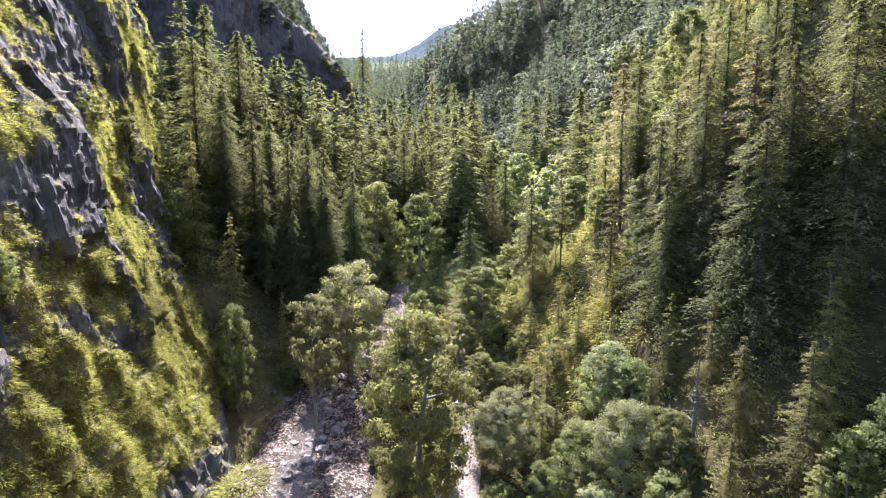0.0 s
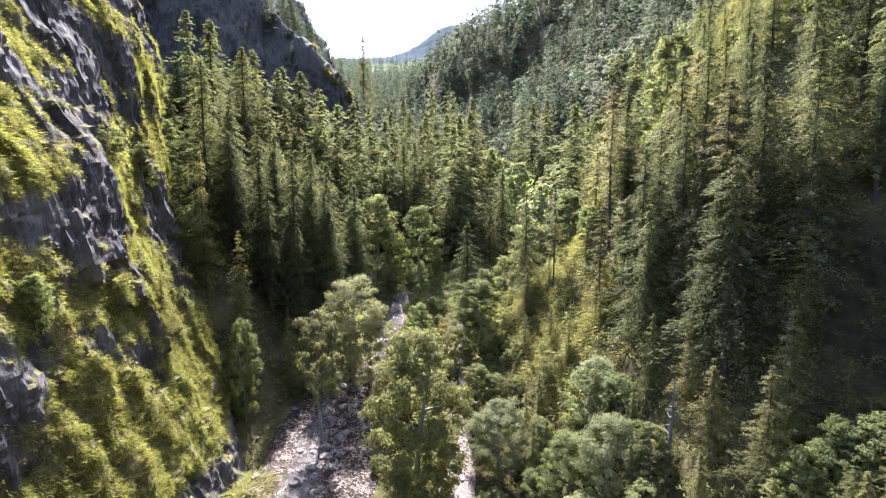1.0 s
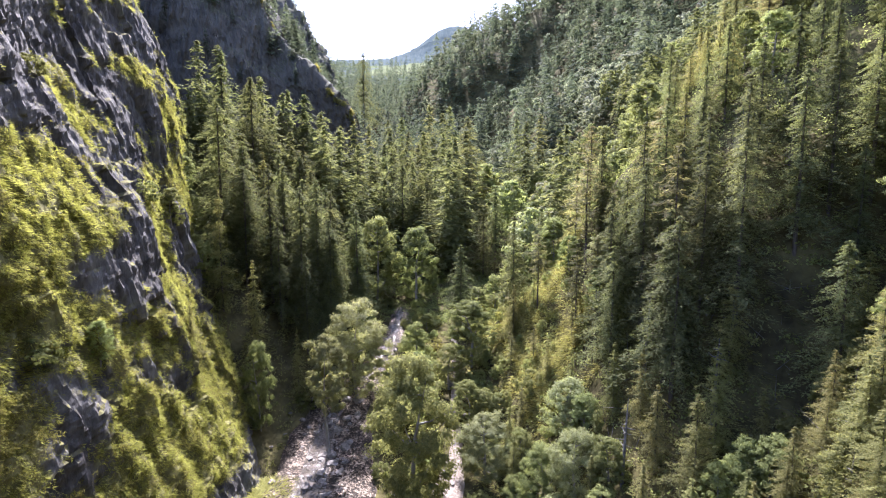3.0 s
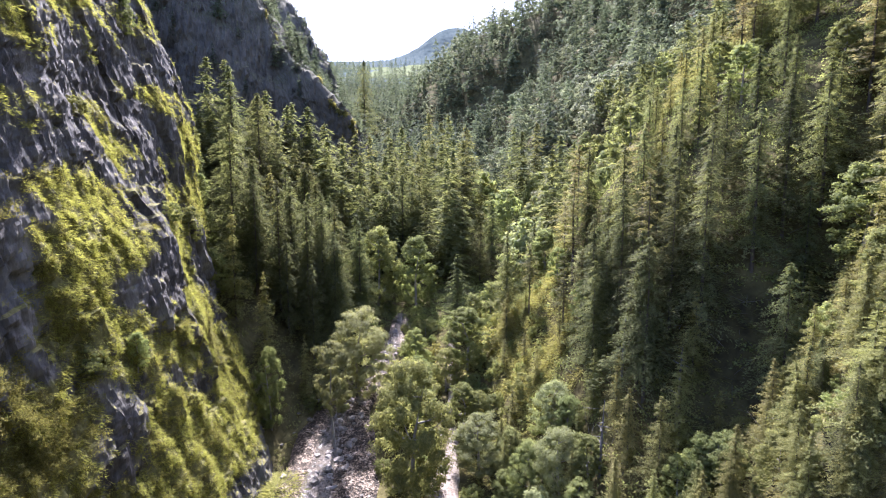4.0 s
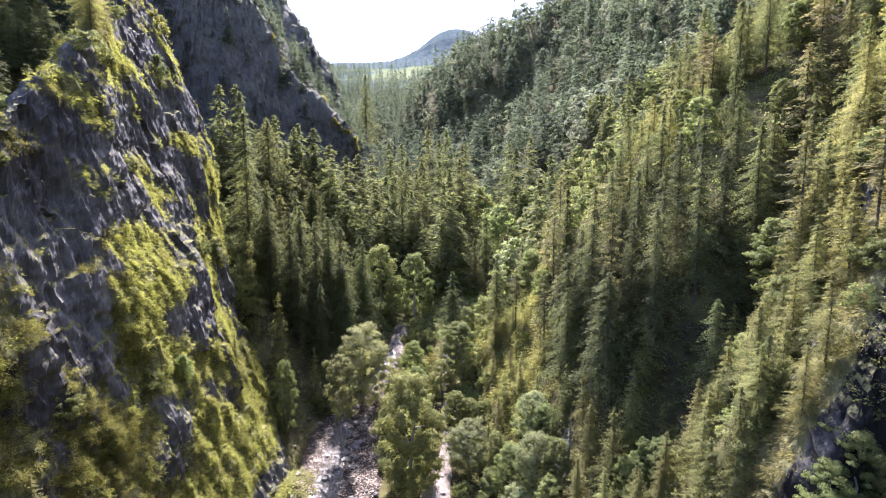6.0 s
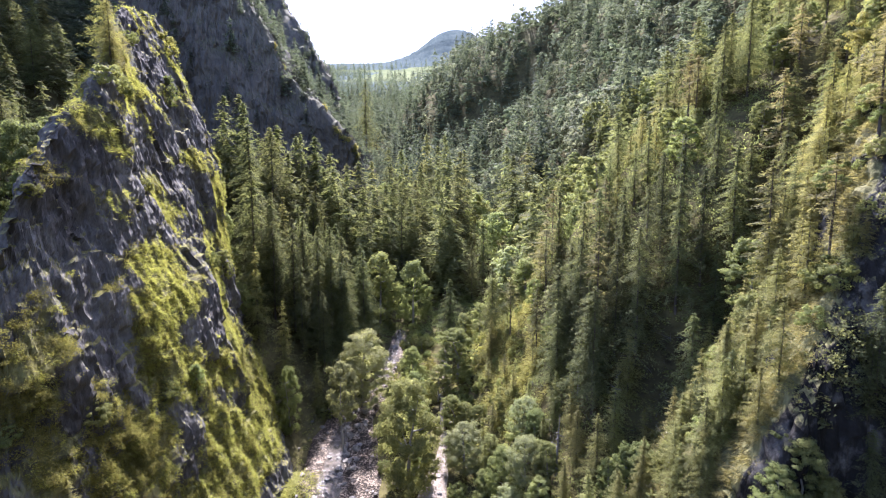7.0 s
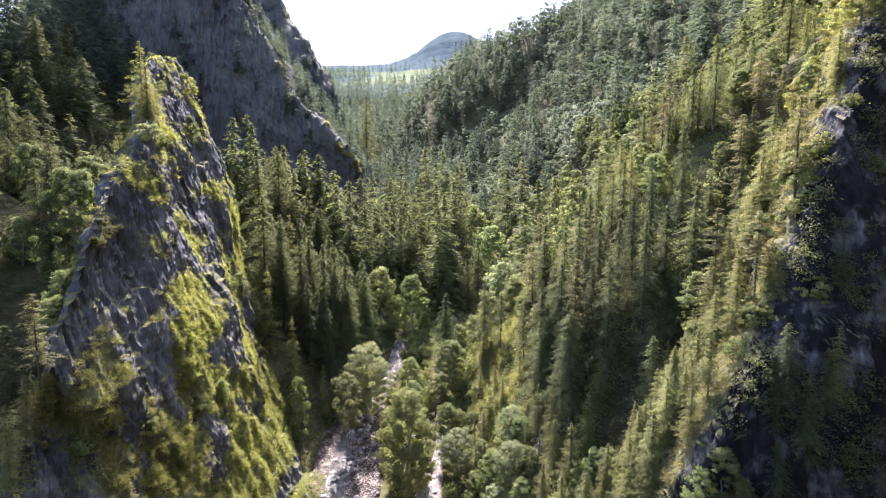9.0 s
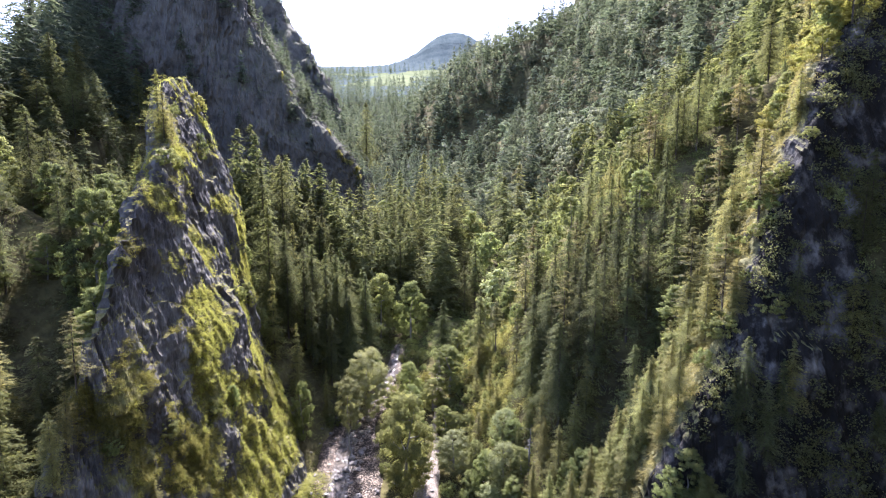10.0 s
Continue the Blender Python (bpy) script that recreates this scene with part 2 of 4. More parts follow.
# ---- the lie of the land ----
def floor_z(y):
    return np.interp(y, [-200, -25, 20, 33, 65, 110, 210, 350, 500, 800, 1500, 1650, 6000], [-20, -6, -0.8, 2.5, 11.2, 22, 52, 96, 147, 234, 466, 480, 500])


def centre_x(y):
    return np.interp(y, [-200, 40, 65, 110, 210, 350, 800, 1500, 6000], [-3, -3, -4, -4, -15, -50, -125, -150, -150])


def land(x, y):
    """Height of the ground."""
    x, y = np.asarray(x, float), np.asarray(y, float)
    p = np.stack([x.ravel(), y.ravel(), np.zeros(x.size)], 1)
    n1, n2 = fbm(p, 1 / 28, 4, 3).reshape(x.shape), fbm(p, 1 / 6, 3, 9).reshape(x.shape)
    xc, zf = centre_x(y), floor_z(y)
    w = np.interp(y, [-200, 27, 36, 50, 110, 350, 700, 1500], [10.5, 10.5, 9, 9, 10, 14, 250, 900])
    near = 1 - smooth01(44, 66, y)
    fade = 1 - smooth01(380, 800, y)
    d = np.maximum(x - xc - w, 0)
    steep = np.interp(y, [-60, 3, 7, 25, 44], [0.3, 0.35, 1.5, 1.5, 1.45])
    bowl = np.where(d < 67, 0.0075 * d ** 2, 33.7 + 0.95 * (np.minimum(d, 200) - 67))
    spur = 45 * (1 - np.exp(-d / 45)) + 0.3 * np.minimum(d, 250)
    far_side = bowl + (spur - bowl) * smooth01(235, 300, y)
    right = near * np.minimum(steep * d, 12 + 0.9 * d) + (1 - near) * far_side
    e = np.maximum(xc - np.maximum(w, np.interp(y, [24, 29, 38, 46], [10, 12.4, 13, 9])) - x, 0)
    back = 1 - smooth01(50, 64, y)
    left = back * np.interp(e, [0, 10, 18, 28, 42, 60, 100], [0, 12, 13, 15, 32, 52, 85]) + (1 - back) * (0.42 * e + 0.005 * np.minimum(e, 90) ** 2)
    left = np.minimum(left, 50)
    # knoll added to shade the hollow; its edge follows the end camera's sight line
    knoll = 48 * smooth01(0, 12, 3 - x - 0.62 * (y + 26.7)) * smooth01(38, 56, y) * (1 - smooth01(70, 84, y))
    left = np.maximum(left, knoll)
    # unseen shoulder, added to block sky light from the buttress face
    right = right + np.maximum(x - 20, 0) * 2.6 * (1 - smooth01(-16, -9, y)) * (x < 90)
    side = np.clip((d + e) / 12, 0, 1)
    z = zf + fade * (right + left)
    z = z + n1 * (0.4 + 3.2 * side * np.clip(y / 60, 0.35, 1.6)) * np.where(y > 900, 2.0, 1) + n2 * (0.12 + 0.55 * side)
    p2 = np.stack([x.ravel(), y.ravel() * 1.4, np.full(x.size, 7.0)], 1)
    z = z - 15 * np.clip(fbm(p2, 1 / 75, 3, 15).reshape(x.shape) * 1.8 + 0.3, 0, 1) * smooth01(115, 170, y) * (1 - smooth01(480, 560, y))
    hill = 143 * np.exp(-(np.abs((x - 26) / 135) ** 2.3 + ((y - 1760) / 300) ** 2)) + 90 * np.exp(-(((x - 270) / 190) ** 2 + ((y - 1760) / 260) ** 2))
    bench = 2.6 * np.exp(-(((x + 13.2) / 2.4) ** 2 + ((y - 26.5) / 4.0) ** 2))
    hollow = 20 * np.exp(-(((x + 41) / 12) ** 2 + ((y - 25) / 17) ** 2))
    line = np.interp(x, [14, 25, 33, 45, 60], [16.5, 19.5, 25, 33, 42])
    gully = 7 * np.exp(-((y - line) / 3.2) ** 2) * smooth01(14, 20, x) * (1 - smooth01(50, 65, x))
    return z + hill + bench + hollow - gully


def axis(*spans):
    out = [np.arange(a, b, s) for a, b, s in spans]
    return np.concatenate(out + [[spans[-1][1]]])


def grid_faces(nu, nv):
    i = (np.arange(nu - 1)[:, None] * nv + np.arange(nv - 1)[None]).ravel()
    return np.stack([i, i + nv, i + nv + 1, i + 1], 1)


def meadow(x, y):
    """Open pasture among the far woods."""
    n = fbm(np.stack([x, y, y * 0], 1), 1 / 60, 3, 5)
    line = np.interp(y, [840, 1250], [-165, -40])
    return (np.abs(x - line) < 75 + 55 * n) & (y > 865) & (y < 1240) | (np.hypot((x + 190) / 1.6, y - 1190) < 38 + 25 * n) | (np.hypot(x + 330, (y - 1080) / 1.5) < 50 + 30 * n)


xs = axis((-3000, -600, 150), (-600, -200, 25), (-200, -60, 5), (-60, 60, 1.0), (60, 200, 5), (200, 600, 25), (600, 3000, 150))
ys = axis((-300, -60, 20), (-60, -20, 3), (-20, 75, 1.0), (75, 240, 3.5), (240, 500, 12), (500, 2200, 30), (2200, 4900, 300))
X, Y = np.meshgrid(xs, ys, indexing="ij")
ground = new("ground", mesh_of("ground", np.stack([X.ravel(), Y.ravel(), land(X, Y).ravel()], 1), grid_faces(len(xs), len(ys)), EARTH, True))
tagged(ground, "steep valley ground of dark forest soil and thin grass", "ground", kind="structure")
ground.data.materials.append(HAZED_WOODS)
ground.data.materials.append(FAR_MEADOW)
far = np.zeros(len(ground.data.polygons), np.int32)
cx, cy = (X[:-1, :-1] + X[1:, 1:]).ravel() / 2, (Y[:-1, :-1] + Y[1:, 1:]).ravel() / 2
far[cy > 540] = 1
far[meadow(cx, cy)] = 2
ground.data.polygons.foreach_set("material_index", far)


def rail(points, count):
    p = np.array(points, float)
    s = np.concatenate([[0], np.cumsum(np.linalg.norm(np.diff(p, axis=0), axis=1))])
    t = np.linspace(0, s[-1], count)
    out = np.stack([np.interp(t, s, p[:, k]) for k in range(3)], 1)
    for _ in range(max(2, count // 30)):
        out[1:-1] = (out[:-2] + 2 * out[1:-1] + out[2:]) / 4
    return out


def loft(rails, nu, nv, bulge, slabs=True, ribs=1.0, blocks=0.0, swell=1.3):
    """A rock body through several rails, roughened along its normals. Returns the points and the normals, as nu x nv x 3."""
    R = np.stack([rail(r, nu) for r in rails])
    s = np.linspace(0, len(rails) - 1, nv)
    i = np.minimum(s.astype(int), len(rails) - 2)
    f = (s - i)[:, None, None]
    P = (R[i] * (1 - f) + R[i + 1] * f).transpose(1, 0, 2)
    for _ in range(4):
        P[:, 1:-1] = (P[:, :-2] + 2 * P[:, 1:-1] + P[:, 2:]) / 4
    N = np.cross(np.gradient(P, axis=1), np.gradient(P, axis=0))
    N /= np.linalg.norm(N, axis=2, keepdims=True) + 1e-9
    flat = P.reshape(-1, 3)
    way = np.linalg.norm(np.diff(P, axis=0), axis=2).mean(1)
    along = np.repeat(np.concatenate([[0], np.cumsum(way)]), nv)
    warp = np.stack([along + 0.16 * flat[:, 2] + 0.7 * fbm(flat, 1 / 5, 3, 81), np.tile(np.arange(nv) * 0.01, nu), flat[:, 2]], 1)
    if not slabs:
        warp = flat + 0.5 * np.stack([fbm(flat, 1 / 6, 2, 81), fbm(flat, 1 / 6, 2, 82), np.zeros(len(flat))], 1)
    rib = fbm(warp * (1, 1, 0.1), 1 / 3.4, 3, 21, 0.5)
    flute = fbm(warp * (1, 1, 0.09), 1 / 1.1, 3, 23, 0.55)
    crack = fbm(warp * (1, 1, 0.07), 1 / 0.55, 2, 25, 0.6)
    ledge = fbm(flat * (0.35, 0.35, 1) + fbm(flat, 1 / 3, 2, 33)[:, None] * 0.8, 1 / 3.2, 3, 31)
    step = np.floor(ledge * 4) / 4 + 0.25 * smooth01(0.7, 1.0, ledge * 4 - np.floor(ledge * 4))
    big = fbm(flat, 1 / 13.0, 3, 41)
    block = np.zeros(len(flat))
    for wide, tall, much, seed in ((3.6, 7.5, 1.0, 3), (1.5, 3.4, 0.5, 5), (0.7, 1.6, 0.25, 7)):
        col = np.floor((along + 0.1 * flat[:, 2]) / wide + 0.35 * fbm(flat, 1 / 4, 2, 83 + seed)).astype(np.int64)
        row = np.floor(flat[:, 2] / tall + 5 * lattice(col, col * 0, col * 0, seed) + 0.3 * fbm(flat, 1 / 2.5, 2, 93 + seed)).astype(np.int64)
        block += much * (lattice(col, row, col * 0, seed + 1) - 0.5)
    disp = bulge * (swell * big + 0.5 + blocks * block - ribs * (0.9 * np.abs(rib) + 0.6 * np.abs(flute) + 0.35 * np.abs(crack)) + 0.35 * slabs * step * np.clip(1.2 - 1.5 * np.abs(N.reshape(-1, 3)[:, 2]), 0, 1) + 0.14 * fbm(flat, 1.4, 3, 51, 0.6))
    P = P + N * disp.reshape(nu, nv, 1)
    N = np.cross(np.gradient(P, axis=1), np.gradient(P, axis=0))
    N /= np.linalg.norm(N, axis=2, keepdims=True) + 1e-9
    return P, -N


fin_rails = [
    [(-19, -3, 0), (-16, 3, 1), (-14.2, 16, 2), (-14.6, 29, 2), (-17.5, 36.5, 2.5), (-24.5, 43, 5), (-36, 53, 12)],
    [(-19.5, -2, 10), (-17.4, 4, 16), (-17.4, 16, 15.5), (-18.8, 28, 15), (-22, 38, 16), (-26.5, 46, 20), (-38, 54, 27)],
    [(-20.5, -1, 15), (-19.2, 5, 25), (-20.6, 16, 30), (-24.5, 29, 32.5), (-26.3, 38, 35), (-29.5, 48, 40), (-40, 55, 42)],
    [(-21.2, 0, 21), (-21.3, 4.5, 30), (-21.9, 9, 36.5), (-24, 19, 44.5), (-30.5, 30.5, 53.5), (-34, 42, 57), (-37.5, 51, 56), (-44, 56, 52)],
    [(-22, 0, 21), (-22.3, 5, 30), (-23.2, 10, 36), (-26.3, 20, 43.5), (-33.2, 32, 52.5), (-37.5, 43.5, 55.5), (-41, 52, 54), (-46, 57, 50)],
    [(-23.5, 1, 3), (-25, 7, 4), (-28, 14, 5), (-34, 24, 7), (-41, 35, 11), (-46, 46, 18), (-52, 55, 28)],
]
FIN, FIN_N = loft(fin_rails, 340, 380, 0.85, True, 0.45, 0.8, 0.9)
cliff = new("rock_face", mesh_of("rock_face", FIN.reshape(-1, 3), grid_faces(340, 380), ROCK))
tagged(cliff, "grey limestone fin with grassy ledges above the stream", "cliff", kind="structure")

cliff_rails = [
    [(15, 1.0, 5), (22, -0.5, 3), (28, -1, 3), (37, -1, 3), (48, -1, 4), (64, 0, 6)],
    [(16, 2.6, 12), (20, 2.0, 15), (26, 3.2, 18), (34, 3.5, 22), (45, 4, 28), (60, 6, 38)],
    [(17, 4.2, 15.2), (19.6, 3.2, 22.2), (25.2, 6.2, 29.5), (27.4, 7.0, 35.5), (31, 8.8, 43.5), (35.5, 12, 50), (42, 14, 59), (54, 17, 80)],
    [(17.4, 5.5, 16.2), (19.9, 4.9, 23.3), (25.5, 8.0, 31), (27.6, 9.0, 36.8), (31.2, 10.9, 44.8), (35.5, 14.5, 51), (42, 16.5, 60), (54, 19, 81)],
    [(16.9, 9.5, 14.8), (20.6, 11.5, 20.8), (25.6, 14.6, 25.6), (27, 15, 30), (32.5, 20.4, 37.4), (36.5, 22, 44), (43, 24, 53), (55, 27, 74)],
    [(15, 15, 4), (20, 17, 9), (26, 20.5, 14), (29, 22, 18), (35, 26, 24), (39, 29, 30), (45, 31, 38), (56, 36, 50)],
]
BUT, BUT_N = loft(cliff_rails, 270, 230, 0.6, False, 0.5, 0.9)
buttress = new("rock_face", mesh_of("rock_buttress", BUT.reshape(-1, 3), grid_faces(270, 230)[:, ::-1], ROCK_SHADED))
tagged(buttress, "limestone buttress, rock darkened for its shade, with a grassy sunlit edge", "cliff", kind="structure")

ridge_rails = [
    [(-17, 104, 20), (-30, 97, 24), (-48, 92, 30), (-76, 88, 38), (-125, 84, 50)],
    [(-19, 108, 36), (-30, 102, 42), (-47, 99, 56), (-72, 98, 90), (-92, 97, 84), (-122, 96, 64)],
    # the summit, above 104 m, is out of view and raised to shade the hollow
    [(-19.5, 112, 43), (-24, 108, 50), (-31, 107, 58), (-41, 110, 69), (-47, 111, 81), (-57, 112, 104), (-66, 113, 150), (-79, 114, 142), (-96, 113, 104), (-124, 112, 74)],
    [(-20, 118, 43), (-25, 118, 50), (-34, 119, 60), (-44, 122, 73), (-51, 124, 86), (-61, 126, 108), (-70, 128, 150), (-83, 128, 142), (-99, 127, 104), (-126, 126, 74)],
    [(-22, 150, 44), (-32, 160, 57), (-50, 166, 72), (-70, 168, 92), (-92, 168, 96), (-135, 166, 64)],
]
MNT, MNT_N = loft(ridge_rails, 320, 240, 1.2, True, 0.15, 0.8)
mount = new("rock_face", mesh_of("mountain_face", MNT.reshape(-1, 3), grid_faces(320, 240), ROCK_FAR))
tagged(mount, "dark shaded mountain face with a sunlit grassy ridge", "mountain", kind="structure")

peak_rails = [
    [(-46, 262, 60), (-70, 240, 62), (-110, 225, 70), (-180, 215, 80)],
    [(-62, 272, 92), (-74, 266, 106), (-104, 262, 140), (-175, 250, 170)],
    [(-64, 278, 98), (-67, 275, 105), (-75, 273, 126), (-88, 285, 146), (-108, 285, 176), (-180, 270, 210)],
    [(-66, 292, 96), (-84, 310, 132), (-116, 310, 172), (-190, 300, 200)],
    [(-70, 380, 88), (-110, 390, 120), (-180, 380, 150)],
]
PEAK, PEAK_N = loft(peak_rails, 90, 80, 3.0)
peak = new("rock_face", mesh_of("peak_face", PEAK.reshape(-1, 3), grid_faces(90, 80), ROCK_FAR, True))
tagged(peak, "far wooded mountain shoulder in haze", "mountain", kind="structure")


# ---- the stream and its gravel ----
def strip(name, line, widths, material, lift, label, category):
    """A band of ground cover along a line, lying on the ground."""
    L = rail([(x, y, 0) for x, y in line], 160)
    way = np.concatenate([[0], np.cumsum(np.linalg.norm(np.diff(np.array(line, float), axis=0), axis=1))])
    wd = np.interp(np.linspace(0, way[-1], 160), way, widths)
    t = unit(np.gradient(L, axis=0))
    side = np.stack([t[:, 1], -t[:, 0], t[:, 2]], 1)
    k = np.linspace(-1, 1, 17)
    wob = 1 + 0.22 * fbm(L, 0.35, 3, 61)
    P = L[:, None] + side[:, None] * (k[None, :, None] * (wd * wob)[:, None, None])
    z = land(P[..., 0], P[..., 1]) + lift * (1 - k[None] ** 6) - 0.25 * k[None] ** 6
    P[..., 2] = z
    ob = new(name, mesh_of(name, P.reshape(-1, 3), grid_faces(160, 17)[:, ::-1], material, True))
    return tagged(ob, label, category, kind="structure")


def unit(v):
    return v / (np.linalg.norm(v, axis=-1, keepdims=True) + 1e-9)


strip("gravel_bed", [(-5, -60), (-6, -20), (-8, 8), (-9, 22), (-9.4, 30), (-10.4, 37), (-10.2, 43), (-7.2, 49), (-5.8, 54), (-5.4, 62)], [3.6, 3.6, 3.8, 4.4, 4.9, 4.6, 3.2, 2.0, 1.5, 1.2], GRAVEL, 0.4, "wet stony bed of the stream with dark pools", "gravel")
strip("stream", [(-6, -60), (-7.2, -20), (-9.6, 8), (-9.8, 22), (-10.4, 30), (-10.8, 36), (-10.2, 43), (-7.2, 49), (-6, 54), (-5.4, 62)], [1.0, 1.0, 1.2, 1.8, 2.0, 1.6, 1.0, 0.8, 0.7, 0.6], WATER, 0.45, "shallow shining stream over dark stones", "stream")
strip("gravel_bar", [(1.2, 10), (0.9, 22), (0.9, 29), (1.8, 33), (2.3, 37), (1.9, 41), (2.5, 47), (2.3, 57)], [1.7, 1.6, 1.5, 1.0, 0.5, 0.3, 0.5, 0.4], SAND, 0.35, "pale dry gravel bar between bushes", "gravel")


# ---- plants ----
def tube(points, radii, sides=6):
    p = np.array(points, float)
    t = np.gradient(p, axis=0)
    t /= np.linalg.norm(t, axis=1, keepdims=True) + 1e-9
    a = np.cross(t, (0.31, 0.95, 0.05))
    a /= np.linalg.norm(a, axis=1, keepdims=True) + 1e-9
    b = np.cross(t, a)
    ang = np.linspace(0, 2 * np.pi, sides, endpoint=False)
    r = np.array(radii, float)[:, None, None]
    v = p[:, None] + r * (np.cos(ang)[None, :, None] * a[:, None] + np.sin(ang)[None, :, None] * b[:, None])
    f = []
    for i in range(len(p) - 1):
        for k in range(sides):
            f.append((i * sides + k, i * sides + (k + 1) % sides, (i + 1) * sides + (k + 1) % sides, (i + 1) * sides + k))
    return v.reshape(-1, 3), np.array(f, np.int32)


def leaf_tris(centres, along, across):
    """Pointed leaves: a long and a half-broad axis for each centre."""
    v = np.stack([centres - along * 0.8 - across, centres - along * 0.8 + across, centres + along * 1.2], 1)
    return v.reshape(-1, 3), np.arange(len(centres) * 3, dtype=np.int32).reshape(-1, 3)


def soft_normals(me, cores):
    """Leaves shade partly like the rounded mass that they belong to; cores are the middles of those masses, one for each vertex."""
    v = np.empty(len(me.vertices) * 3, np.float32)
    me.vertices.foreach_get("co", v)
    v = v.reshape(-1, 3, 3)
    flat = unit(np.cross(v[:, 1] - v[:, 0], v[:, 2] - v[:, 0]))
    out = unit(v.mean(1) - cores.reshape(-1, 3, 3).mean(1) + (0, 0, 1e-4))
    turned = (flat * out).sum(1) < 0
    flat[turned] *= -1
    v[turned, 1], v[turned, 2] = v[turned, 2].copy(), v[turned, 1].copy()
    me.vertices.foreach_set("co", v.ravel())
    way = np.repeat(unit(out * 0.5 + flat), 3, axis=0).astype(np.float32)
    at = me.attributes.new("custom_normal", "FLOAT_VECTOR", "POINT")
    at.data.foreach_set("vector", way.ravel())


def conifer_cores(v, h):
    """A conifer's mass is its stem, seen a little from below."""
    c = v.copy()
    c[:, :2] *= 0.15
    c[:, 2] -= 0.05 * h
    return c


def conifer_leaves(r, h, spread, whorls, arms, sprays, size, base=0.12, droop=0.35, ragged=0.25, power=0.85):
    """Sprays of needles along drooping boughs, in whorls up a stem of height h."""
    C, A, B = [], [], []
    for w in range(whorls):
        level = base + (1 - base) * (w + r.random() * 0.9) / whorls
        reach = spread * (1 - min(level, 0.99)) ** power * (1 + ragged * r.normal()) + 0.12
        turn = r.random() * 6.28
        for k in range(arms):
            if r.random() < ragged * 0.35:
                continue
            f = min(0.99, level + r.normal() * 0.014)
            a = turn + 6.283 * k / arms + r.normal() * 0.25
            out = np.array([math.cos(a), math.sin(a), 0])
            side = np.array([-out[1], out[0], 0])
            ln = max(0.15, reach * r.uniform(0.65, 1.15))
            n = max(2, int(sprays * (0.35 + 0.65 * ln / spread)))
            s = (np.arange(n) + r.random(n) * 0.8 + 0.35) / n
            lift = 0.1 * ln - droop * ln * s ** 1.5 + (0.12 * ln if f > 0.75 else 0)
            c = out * (s * ln)[:, None] + side * (r.normal(size=n) * 0.16 * ln * (1.15 - s))[:, None]
            c[:, 2] = h * f + lift + r.normal(size=n) * 0.05 * ln
            sz = size * r.uniform(0.6, 1.25, n) * (0.55 + 0.45 * ln / spread)
            al = unit(out * r.uniform(0.5, 1.0, n)[:, None] + side * r.normal(size=n)[:, None] * 0.7 + np.array([0, 0, -1]) * r.uniform(-0.2, 0.55, n)[:, None])
            ac = unit(np.cross(al, r.normal(size=(n, 3)) * 0.45 + np.array([0, 0, 1.0]) + out * 0.5))
            C.append(c), A.append(al * sz[:, None]), B.append(ac * (sz * 0.27)[:, None])
    tip = np.array([[0, 0, h * 0.985], [0, 0, h * 0.96]])
    C.append(tip), A.append(np.array([[0, 0, size * 0.9], [0.1, 0, size * 0.7]])), B.append(np.array([[size * 0.2, 0, 0], [0, size * 0.2, 0]]))
    return np.concatenate(C), np.concatenate(A), np.concatenate(B)


def conifer(seed, h, spread, whorls, arms, sprays, size, **more):
    r = np.random.default_rng(seed)
    trunk = tube([(0, 0, -0.8), (0, 0, h * 0.3), (0.02 * h * r.normal() * 0.3, 0, h * 0.65), (0, 0, h * 0.98)], [h * 0.009 + 0.04, h * 0.007 + 0.025, h * 0.004 + 0.015, 0.015])
    v, f = leaf_tris(*conifer_leaves(r, h, spread, whorls, arms, sprays, size, **more))
    return trunk, (v, f, conifer_cores(v, h))


